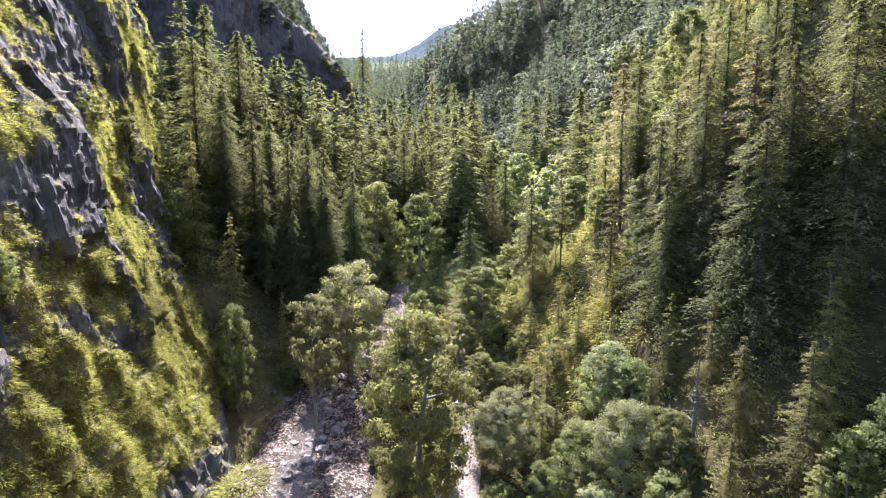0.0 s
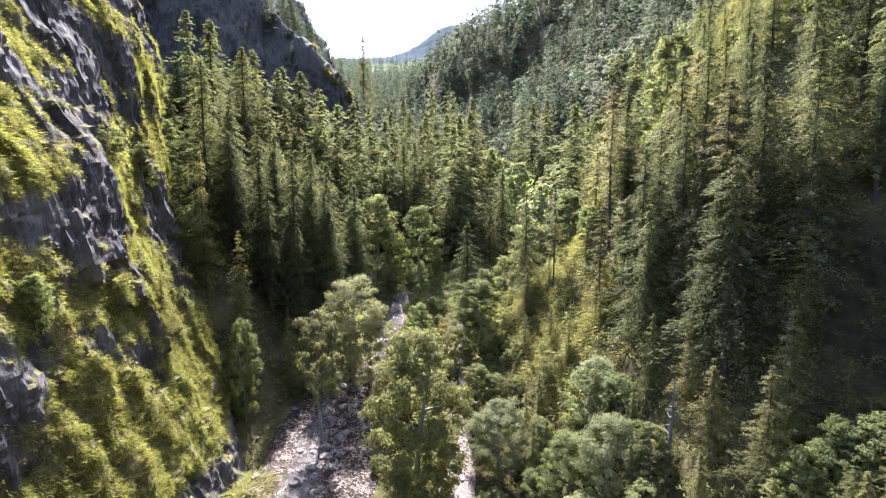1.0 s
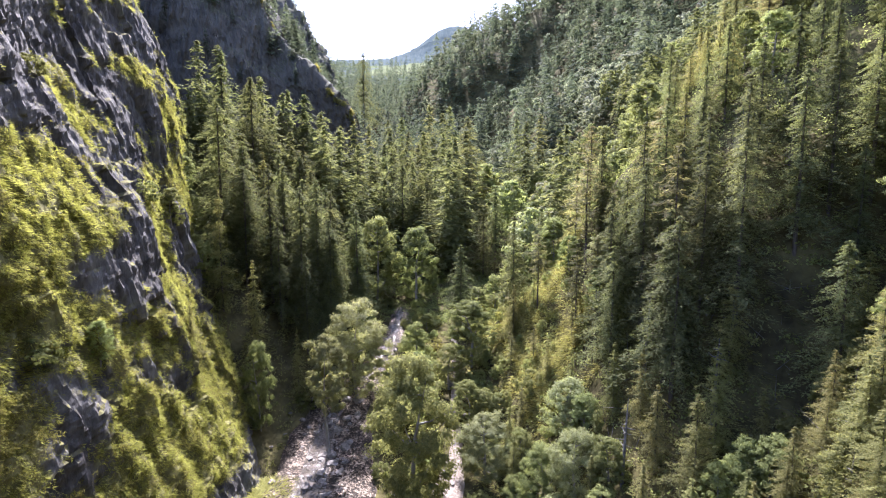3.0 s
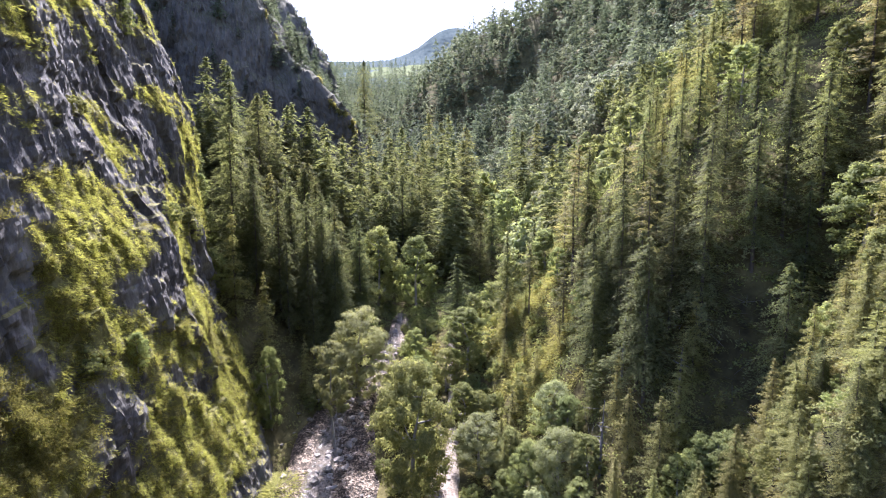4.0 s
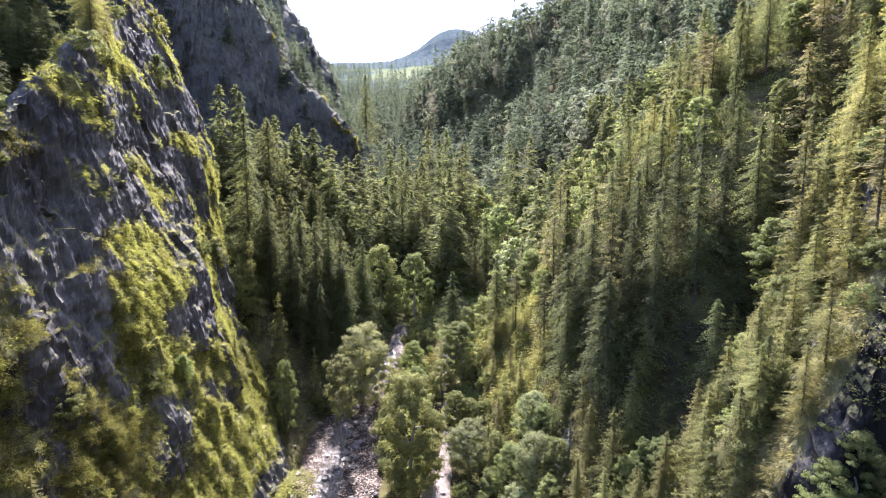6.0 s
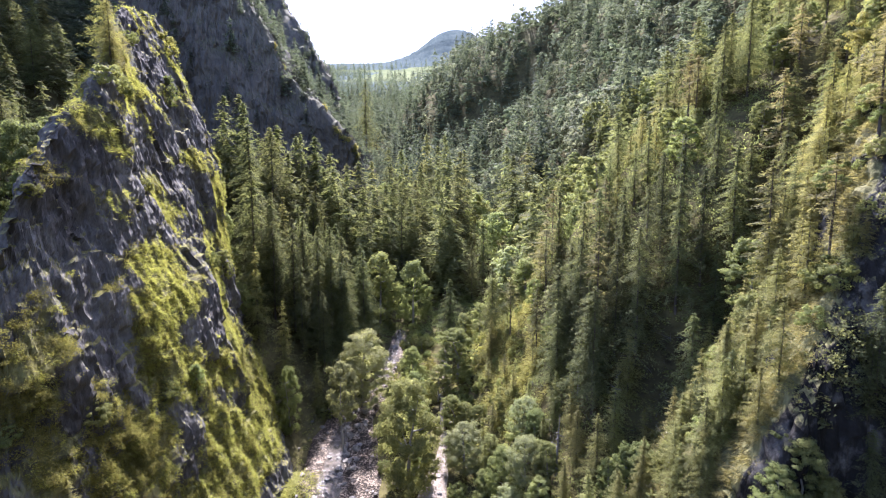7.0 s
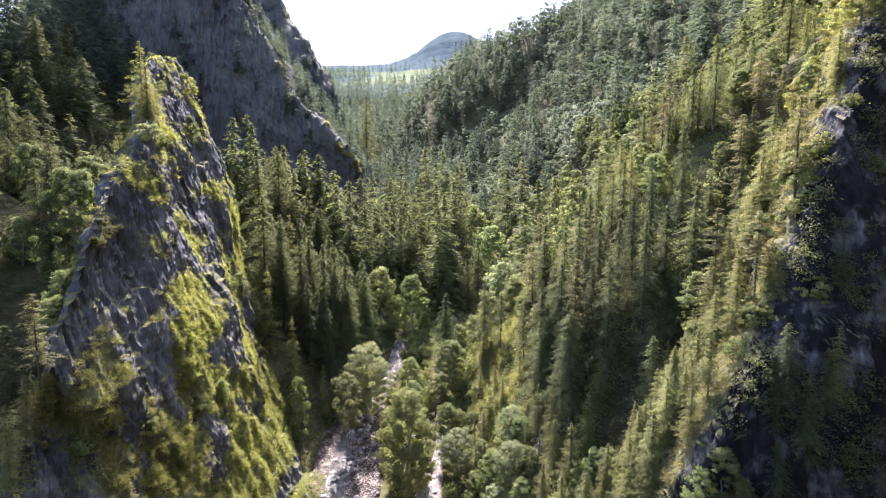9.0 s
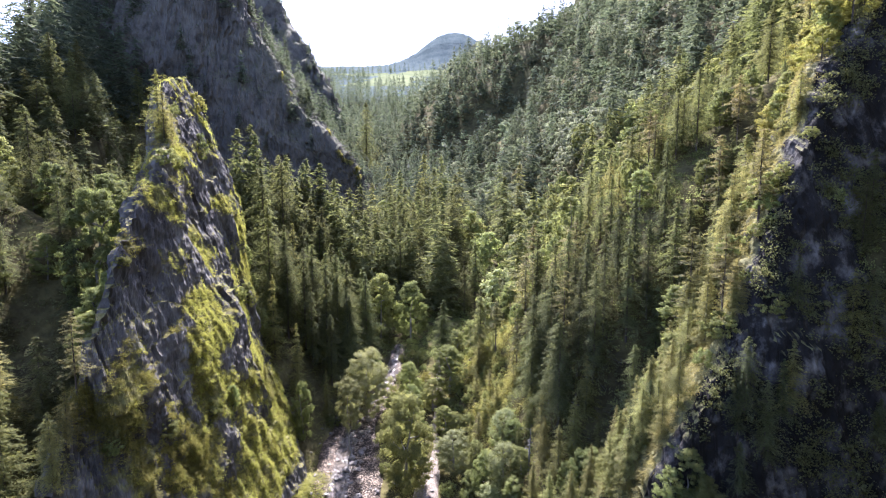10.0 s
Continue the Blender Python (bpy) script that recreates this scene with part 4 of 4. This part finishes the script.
def woods(name, points, heights, makers, material, label):
    """Many far trees joined into one mesh of leaves."""
    vs, fs, ks, each, n = [], [], [], [], 0
    for (x, y, z), h in zip(points, heights):
        v, f, cores = makers[int(rng.integers(len(makers)))]
        a = rng.random() * 6.283
        turn = np.array([[math.cos(a), math.sin(a), 0], [-math.sin(a), math.cos(a), 0], [0, 0, 1]]) * (h / 10)
        vs.append(v @ turn + (x, y, z))
        ks.append(cores @ turn + (x, y, z))
        fs.append(f + n)
        each.append(np.full(len(v), rng.random(), np.float32))
        n += len(v)
    me = mesh_of(name, np.concatenate(vs), np.concatenate(fs), material, True)
    soft_normals(me, np.concatenate(ks))
    me.attributes.new("tree", "FLOAT", "POINT").data.foreach_set("value", np.concatenate(each))
    ob = new(name, me)
    return tagged(ob, label, "woods", kind="stuff")


mid_spruce = [conifer(300 + k, 10, 2.5 + 0.25 * k, 22, 8, 20, 0.3, droop=0.34, power=0.8, ragged=0.3)[1] for k in range(4)]
mid_broad = [broadleaf(310 + k, 10, 3.3, 52, 58, 0.23, stem=0.15, limbs=5)[1] for k in range(5)]
thin_spruce = [conifer(320 + k, 10, 2.8, 18, 7, 11, 0.42, droop=0.35, power=0.8)[1] for k in range(4)]
thin_broad = [broadleaf(340 + k, 10, 3.7, 30, 36, 0.3, stem=0.12, limbs=4)[1] for k in range(5)]
far_spruce = [conifer(360 + k, 10, 2.9, 15, 6, 6, 0.62, droop=0.35, power=0.8)[1] for k in range(4)]
far_broad = [broadleaf(370 + k, 10, 3.8, 22, 22, 0.42, stem=0.12, limbs=4)[1] for k in range(5)]


def on_land(pts):
    p = np.array(pts)
    return np.column_stack([p, land(p[:, 0], p[:, 1]) - 0.3])


S = [(x, y) for x, y in spots(-44, 6, 76, 108, 5.0) if y < (93 + 0.1 * (x + 18) if x < -17 else 108 - 0.9 * max(0, x + 9))] + [(x, y) for x, y in spots(-36, -12, 86, 96, 3.6)]
S = on_land(S)
woods("spur_spruces", S, rng.uniform(14, 25, len(S)), mid_spruce, SPRUCE, "tall spruces standing close on the low spur")
S = on_land([(x, y) for x, y in spots(-64, -31, 30, 62, 3.5) if not on_rock(x, y)])
# spruces again, in the shade-darkened needles
woods("hollow_firs", S, rng.uniform(7, 13, len(S)), mid_spruce, SHADE_SPRUCE, "spruces covering the knoll, needles darkened for shade")
S, B = [], []
for x, y in spots(-60, 75, 60, 135, 6.2):
    off = x - float(centre_x(y))
    if on_rock(x, y) or (x < 14 and y < 84) or (x < 5 and y < 108):
        continue
    if rng.random() < ((0.86 if x < 48 else 0.7) if off > 12 else 0.06):
        B.append((x, y))
    else:
        S.append((x, y))
for x, y in spots(46, 130, 9, 135, 5.6):
    if not (x < 75 and y > 60) and not (x < 68 and y < 62) and x < 0.98 * (y + 27) + 12:
        (B if rng.random() < 0.45 else S).append((x, y))
S = on_land(S)
S = S[S[:, 2] < 52 + 0.42 * S[:, 1]]
B = on_land(B)
B = B[B[:, 2] < 52 + 0.42 * B[:, 1]]
half = rng.random(len(B)) < 0.6
woods("spruce_woods", S, rng.uniform(13, 27, len(S)), mid_spruce, SPRUCE, "dense dark spruce woods across the valley floor")
woods("broadleaf_woods", B[half], rng.uniform(7, 15, half.sum()), mid_broad, LEAF, "green broadleaved woods on the sunny slope")
woods("pale_broadleaf_woods", B[~half], rng.uniform(7, 14, (~half).sum()), mid_broad, LEAF_GREY, "pale broadleaved woods on the sunny slope")
# out of view: spruces added to keep sky light off the buttress
S = on_land([(x, y) for x, y in spots(14, 70, -62, -9, 6.0) if x > y + 37])
woods("gully_spruces", S, rng.uniform(12, 22, len(S)), mid_spruce, DIM_SPRUCE, "unseen spruces added to shade the buttress")
S, B = [], []
for x, y in spots(-190, 240, 135, 540, 7.2):
    off = x - float(centre_x(y))
    if x < -20 and y < 160 or off < -130 or off > 215 or abs(x) > 0.98 * (y + 27) + 12:
        continue
    (B if (off > 20 and rng.random() < (0.62 if y < 230 else 0.42)) or rng.random() < 0.08 else S).append((x, y))
for x, y in spots(130, 190, 60, 135, 6.0):
    if x > 0.98 * (y + 27) + 12:
        continue
    (B if rng.random() < 0.5 else S).append((x, y))
for x, y in spots(-130, -66, 20, 94, 5.6):
    if x > -0.98 * (y + 27) - 12:
        S.append((x, y))
S, B = on_land(S), on_land(B)
S, B = S[S[:, 2] < 52 + 0.42 * S[:, 1]], B[B[:, 2] < 52 + 0.42 * B[:, 1]]
ridge_trees = []
for P, N, keep, least in ((MNT, MNT_N, 0.0052, 0.7), (PEAK, PEAK_N, 0.035, 0.3)):
    q, nn = P.reshape(-1, 3), N.reshape(-1, 3)
    v = np.tile(np.linspace(0, 1, P.shape[1]), P.shape[0])
    u = np.repeat(np.linspace(0, 1, P.shape[0]), P.shape[1])
    ok = rng.random(len(q)) < keep * np.where(v > least, 1.0, 0.4 + 5.0 * smooth01(0.5, 0.75, u)) * (v > 0.12)
    ridge_trees.append(q[ok] - (0, 0, 0.5))
ridge_trees = np.concatenate(ridge_trees)
def split(points, at):
    return points[points[:, 1] < at], points[points[:, 1] >= at]


S0, S1 = split(S, 240)
# far spruces take the needles with shade and haze in their colour
woods("far_spruce_woods", S0, rng.uniform(13, 27, len(S0)), thin_spruce, DIM_SPRUCE, "spruce woods on the valley sides, needles dimmed and blued")
woods("far_spruce_woods", S1, rng.uniform(11, 24, len(S1)), far_spruce, DIM_SPRUCE, "distant dark spruce woods at the valley's end")
woods("ridge_spruces", ridge_trees, rng.uniform(4, 10, len(ridge_trees)), far_spruce, DIM_SPRUCE, "small spruces along the mountain ridge")
half = rng.random(len(B)) < 0.6
for points, name, leaf, label in ((B[half], "far_broadleaf_woods", HAZED_LEAF, "green broadleaved woods on the far slope"), (B[~half], "far_pale_woods", HAZED_GREY, "pale grey-green broadleaved woods on the far slope")):
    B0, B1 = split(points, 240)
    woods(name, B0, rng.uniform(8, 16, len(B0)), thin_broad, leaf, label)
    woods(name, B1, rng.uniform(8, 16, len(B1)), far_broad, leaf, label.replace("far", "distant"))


q = spots(-420, 220, 545, 1260, 21.0)
q = q[(np.abs(q[:, 0] + 110) < 0.36 * q[:, 1]) & ~meadow(q[:, 0], q[:, 1])]
few = [conifer(390 + k, 10, 2.7, 11, 6, 3, 0.85, droop=0.35, power=0.8)[1] for k in range(4)]
woods("distant_spruces", on_land(q), rng.uniform(15, 27, len(q)), few, DIM_SPRUCE, "distant spruces round the pasture, haze tinted into their needles")


# ---- grass on the ledges ----
def tufts(name, points, normals, size, material, label, blades=9):
    """Drooping tufts: thin blades spread round each point and hanging downhill."""
    n = len(points)
    r = rng.normal(size=(n, blades, 3))
    way = unit(normals[:, None] * 0.7 + r * 0.6 + np.array([0, 0, 0.3]))
    ln = size * rng.uniform(0.5, 1.25, (n, 1, 1)) * rng.uniform(0.6, 1.1, (n, blades, 1))
    base = points[:, None] + r * ln * 0.3
    side = unit(np.cross(way, rng.normal(size=(n, blades, 3)))) * ln * 0.075
    bend = base + way * ln * 0.55
    tip = bend + unit(way * 0.6 + normals[:, None] * 0.15 + np.array([0, 0, -0.8])) * ln * 0.6
    v = np.stack([base + side, base - side, tip], 2).reshape(-1, 3)
    ob = new(name, mesh_of(name, v, np.arange(n * blades * 3, dtype=np.int32).reshape(-1, 3), material))
    return tagged(ob, label, "grass", kind="stuff")


def face_points(P, N, count, chance, bunch=7):
    """Spots on a rock body, more of them where chance is high."""
    q, nn = P.reshape(-1, 3), unit(N.reshape(-1, 3))
    v = np.tile(np.linspace(0, 1, P.shape[1]), P.shape[0])
    u = np.repeat(np.linspace(0, 1, P.shape[0]), P.shape[1])
    area = np.linalg.norm(np.cross(np.gradient(P, axis=0), np.gradient(P, axis=1)), axis=2).ravel()
    w = np.clip(chance(q, nn, u, v), 0, None) * area
    k = np.repeat(rng.choice(len(q), count // bunch, p=w / w.sum()), bunch)
    o = rng.normal(size=(len(k), 3)) * np.repeat(rng.uniform(0.12, 0.36, count // bunch), bunch)[:, None]
    o -= nn[k] * (o * nn[k]).sum(1, keepdims=True)
    return q[k] + o, nn[k]


def fin_cover(q, nn, u, v):
    patch = fbm(q * (0.8, 0.8, 1.3), 1 / 4.2, 4, 71)
    apron = np.clip((20 - q[:, 2]) / 8, 0, 1) * smooth01(7, 12, q[:, 1])
    edge = smooth01(0.5, 0.7, u) * 0.3 * smooth01(44, 34, q[:, 2])
    bare = np.clip((q[:, 2] - 22) / 8, 0, 1) * 0.25 + 0.5 * smooth01(47, 52, q[:, 2])
    top = 0.25 * smooth01(0.5, 0.58, v) * (u < 0.5)
    return np.clip(0.05 + patch * 1.6 + nn[:, 2] * 0.8 + apron * 0.9 + edge - bare + top + smooth01(0.42, 0.25, u) * (0.18 - 0.5 * smooth01(25, 30, q[:, 2])), 0, 1.1) ** 1.5 * smooth01(4, 8, q[:, 2]) * (v > 0.06) * (v < 0.7)


def lay_turf(ob, P, N, cover, low, high):
    """Marks where turf covers a rock body."""
    u = np.repeat(np.linspace(0, 1, P.shape[0]), P.shape[1])
    v = np.tile(np.linspace(0, 1, P.shape[1]), P.shape[0])
    at = ob.data.attributes.new("turf", "FLOAT", "POINT")
    at.data.foreach_set("value", smooth01(low, high, cover(P.reshape(-1, 3), N.reshape(-1, 3), u, v)).astype(np.float32))


def edge_cover(q, nn, u, v):
    return np.clip(nn[:, 2] * 1.3 + fbm(q, 1 / 3, 3, 73) * 1.1 + 0.3, 0, 1.2) * smooth01(0.5, 0.58, v) * (v < 0.9)


lay_turf(cliff, FIN, FIN_N, fin_cover, 0.25, 0.8)
lay_turf(mount, MNT, MNT_N, lambda q, nn, u, v: (nn[:, 2] * 1.2 + 0.7 * fbm(q, 1 / 5, 3, 75)) * (v > 0.4), 0.3, 0.8)
lay_turf(buttress, BUT, BUT_N, edge_cover, 0.15, 0.7)
pts, nrm = face_points(FIN, FIN_N, 70000, lambda q, nn, u, v: fin_cover(q, nn, u, v) * (0.35 + 0.65 * smooth01(0.15, 0.32, u)), 12)
tufts("cliff_grass", pts, nrm, 0.22, MOSS, "yellow-green grass tufts hanging from the rock ledges")
pts, nrm = face_points(BUT, BUT_N, 36000, edge_cover)
tufts("cliff_grass", pts, nrm, 0.26, RIDGE_GRASS, "dry grass tufts along the buttress edge")
pts, nrm = face_points(MNT, MNT_N, 4200, lambda q, nn, u, v: np.clip(nn[:, 2] * 2 + fbm(q, 1 / 6, 3, 75) - 0.5, 0, 1.2) * (v > 0.47) * (v < 0.6) * (q[:, 2] < 110))
tufts("ridge_grass", pts, nrm, 0.6, HEATH, "sunlit grass along the mountain ridge")


def ground_points(count, x0, x1, y0, y1, chance):
    x, y = rng.uniform(x0, x1, count * 4), rng.uniform(y0, y1, count * 4)
    ok = np.nonzero(rng.random(count * 4) < chance(x, y))[0][:count]
    x, y = x[ok], y[ok]
    z = land(x, y)
    nn = unit(np.stack([z - land(x + 0.5, y), z - land(x, y + 0.5), np.full(len(x), 0.5)], 1))
    return np.stack([x, y, z], 1), nn


pts, nrm = ground_points(14000, 7.5, 18, 31, 62, lambda x, y: np.clip(np.where((x > 8.5) & (x < 15) & (y > 34) & (y < 54), 0.9, 0.2) + 0.7 * fbm(np.stack([x, y, x * 0], 1), 1 / 2.5, 3, 91), 0, 1))
tufts("slope_grass", pts, nrm, 0.4, GRASS, "sunlit yellow-green grass on the steep rib")
pts, nrm = ground_points(5000, -16.5, -11.5, 16, 30.5, lambda x, y: np.where(x < -12.2, 1.0, 0.3))
tufts("bank_grass", pts, nrm, 0.6, GRASS, "tall sunlit grass on the bank below the cliff")
pts, nrm = ground_points(4000, -4.5, 8, 18, 62, lambda x, y: np.where((np.abs(x - 2) > 1.4) & (x > -3.6), 0.9, 0.0))
tufts("bank_grass", pts, nrm, 0.5, GRASS, "bright grass between the bushes on the bank")


# undergrowth on the steep sides: low leafy clumps
def clumps(name, points, size, leaves, material, label):
    n = len(points)
    o = unit(rng.normal(size=(n, leaves, 3))) * rng.random((n, leaves, 1)) ** 0.5 * size * rng.uniform(0.5, 1.3, (n, 1, 1))
    o[..., 2] = np.abs(o[..., 2]) * 0.9
    al = unit(rng.normal(size=o.shape) + (0, 0, 0.2)) * size * 0.1 * rng.uniform(0.6, 1.3, (n, leaves, 1))
    ac = unit(np.cross(al, rng.normal(size=o.shape))) * size * 0.075
    v, f = leaf_tris((points[:, None] + o).reshape(-1, 3), al.reshape(-1, 3), ac.reshape(-1, 3))
    return tagged(new(name, mesh_of(name, v, f, material)), label, "undergrowth", kind="stuff")


# scrub takes the shade-darkened needles, to darken the buttress wall
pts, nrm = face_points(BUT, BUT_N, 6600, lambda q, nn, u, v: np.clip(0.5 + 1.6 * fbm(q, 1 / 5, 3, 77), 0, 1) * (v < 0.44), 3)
clumps("cliff_scrub", pts, 0.8, 32, SHADE_SPRUCE, "leafy scrub clinging to the buttress, colour darkened for shade")
pts, nrm = face_points(FIN, FIN_N, 8400, lambda q, nn, u, v: fin_cover(q, nn, u, v) * (0.12 + smooth01(0.32, 0.2, u)) * (u < 0.75) * np.clip(0.4 + 1.5 * fbm(q, 1 / 2.5, 3, 79), 0.05, 1), 3)
clumps("cliff_cushions", pts, 0.34, 40, HEATH, "olive-brown cushions of heath and grass on the rock")
pts, nrm = ground_points(2600, 8, 40, 4, 62, lambda x, y: np.where((x > 8) & (x < 14) & (y > 35) & (y < 53), 0.3, 1.0))
clumps("undergrowth", pts, 0.95, 36, LEAF, "low leafy undergrowth on the steep slope")
pts, nrm = ground_points(1500, -40, -10, 28, 84, lambda x, y: np.where((x > -14.5) & (y < 40), 0.0, np.where(x > -11, 0.3, 1.0)))
clumps("undergrowth", pts, 0.8, 34, SPRUCE_YOUNG, "dark undergrowth below the spruces")
# undergrowth with the hollow's shade put into its colour
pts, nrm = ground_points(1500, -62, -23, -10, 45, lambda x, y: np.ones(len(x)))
clumps("undergrowth", pts, 0.9, 34, SHADE_SPRUCE, "undergrowth in the hollow, colour darkened for shade")
pts, nrm = ground_points(900, -16, 10, 58, 84, lambda x, y: np.ones(len(x)))
clumps("undergrowth", pts, 0.9, 44, LEAF, "leafy undergrowth along the valley floor")

pts, nrm = ground_points(520, 11, 27, 9, 34, lambda x, y: np.ones(len(x)))
way = unit(rng.normal(size=pts.shape) * (1, 1, 0.35) + (0, 0, 0.45)) * rng.uniform(0.8, 3.2, (len(pts), 1))
wide = unit(np.cross(way, (0.3, 0.2, 1.0))) * 0.035
deep = unit(np.cross(way, wide)) * 0.035
v = np.stack([pts + wide, pts - wide, pts + deep, pts + way + (0, 0, 0.15)], 1).reshape(-1, 3)
f = (np.arange(len(pts), dtype=np.int32)[:, None, None] * 4 + np.array([[0, 1, 3], [1, 2, 3], [2, 0, 3]], np.int32)[None]).reshape(-1, 3)
tagged(new("brushwood", mesh_of("brushwood", v, f, SNAG)), "dry grey brushwood lying on the shaded slope", "brushwood", kind="stuff")

# far-off trees on the hill and the skyline
q = np.stack([rng.uniform(-900, 700, 26000), rng.uniform(1250, 1900, 26000)], 1)
q = q[np.abs(q[:, 0] + 40) < 0.75 * (q[:, 1] - 700)]
k = np.arange(6) / 6 * 6.283
cone = np.concatenate([np.stack([np.cos(k) * 3, np.sin(k) * 3, k * 0], 1), [[0, 0, 7]]])
base = np.column_stack([q, land(q[:, 0], q[:, 1]) - 1.0])
v = (base[:, None] + cone[None] * rng.uniform(0.6, 1.3, (len(base), 1, 1))).reshape(-1, 3)
f = (np.arange(len(base), dtype=np.int32)[:, None, None] * 7 + np.array([[a, (a + 1) % 6, 6] for a in range(6)], np.int32)[None]).reshape(-1, 3)
slope = unit(np.stack([land(q[:, 0] - 12, q[:, 1]) - land(q[:, 0] + 12, q[:, 1]), land(q[:, 0], q[:, 1] - 12) - land(q[:, 0], q[:, 1] + 12), np.full(len(q), 24.0)], 1))
me = mesh_of("distant_trees", v, f, HAZED_WOODS, True)
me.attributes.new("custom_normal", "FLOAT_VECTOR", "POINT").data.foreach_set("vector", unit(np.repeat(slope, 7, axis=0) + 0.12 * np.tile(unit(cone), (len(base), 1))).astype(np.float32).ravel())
tagged(new("distant_trees", me), "distant woods on the far hill, haze tinted into their colour", "woods", kind="stuff")


# ---- stones in the stream ----
def boulder_mesh(seed):
    bm = bmesh.new()
    bmesh.ops.create_icosphere(bm, subdivisions=2, radius=1.0)
    for v in bm.verts:
        k = 1 + 0.55 * noise.noise(v.co * 1.1 + Vector((seed * 7.1, 0, 0))) + 0.12 * noise.noise(v.co * 3 + Vector((0, seed * 3.3, 0)))
        v.co = Vector((v.co.x * 1.2 * k, v.co.y * k, v.co.z * 0.7 * k))
    me = bpy.data.meshes.new("boulder")
    bm.to_mesh(me)
    bm.free()
    me.materials.append(STONE)
    return me


boulders = [boulder_mesh(k) for k in range(6)]
for k in range(240):
    y = rng.uniform(14, 58) if k % 2 else rng.uniform(25, 42)
    if k % 9:
        x = float(np.interp(y, [8, 30, 37, 43, 49, 54, 60], [-8, -9.4, -10.4, -10.2, -7.2, -5.8, -5.4])) + rng.normal() * (1.9 if y < 42 else 0.8)
    else:
        x = float(np.interp(y, [10, 29, 33, 37, 41, 47, 57], [1.2, 0.9, 1.8, 2.3, 1.9, 2.5, 2.3])) + rng.normal() * 0.8
    size = min(0.5, 0.1 + rng.exponential(0.11))
    ob = new("boulder", boulders[k % 6])
    ob.matrix_world = Matrix.LocRotScale((x, y, float(land(np.array([x]), np.array([y]))[0]) + 0.18 * size + 0.3), Euler((0, 0, rng.random() * 6.28)), (size, size, size))
    tagged(ob, "pale grey rounded boulder lying in the stream bed", "boulder", "boulders of the stream")


# ---- dead trees ----
def snag(x, y, h, seed):
    r = np.random.default_rng(seed)
    root = new("dead_tree")
    z = float(land(np.array([x]), np.array([y]))[0])
    root.matrix_world = Matrix.Translation((x, y, z))
    v, f = tube([(0, 0, -0.6), (0.1, 0, h * 0.5), (0.25, 0.1, h)], [0.13, 0.09, 0.02])
    piece("trunk", mesh_of("trunk", v, f, SNAG, True), root)
    for k in range(9):
        t = r.uniform(0.3, 0.95)
        a, ln = r.random() * 6.28, h * r.uniform(0.12, 0.26) * (1.2 - t)
        p0 = np.array([0.22 * t, 0, h * t])
        p1 = p0 + (math.cos(a) * ln * 0.6, math.sin(a) * ln * 0.6, ln * 0.1)
        p2 = p0 + (math.cos(a) * ln, math.sin(a) * ln, ln * r.uniform(-0.1, 0.5))
        v, f = tube([p0, p1, p2], [0.045, 0.03, 0.008], 4)
        piece("branch", mesh_of("branch", v, f, SNAG, True), root)
    tagged(root, "bare grey dead tree with broken branches", "tree", "dead trees")


for k, (x, y, h) in enumerate([(12.8, 22.5, 6), (17, 20, 6.5), (16, 27, 6)]):
    snag(x, y, h, 500 + k)
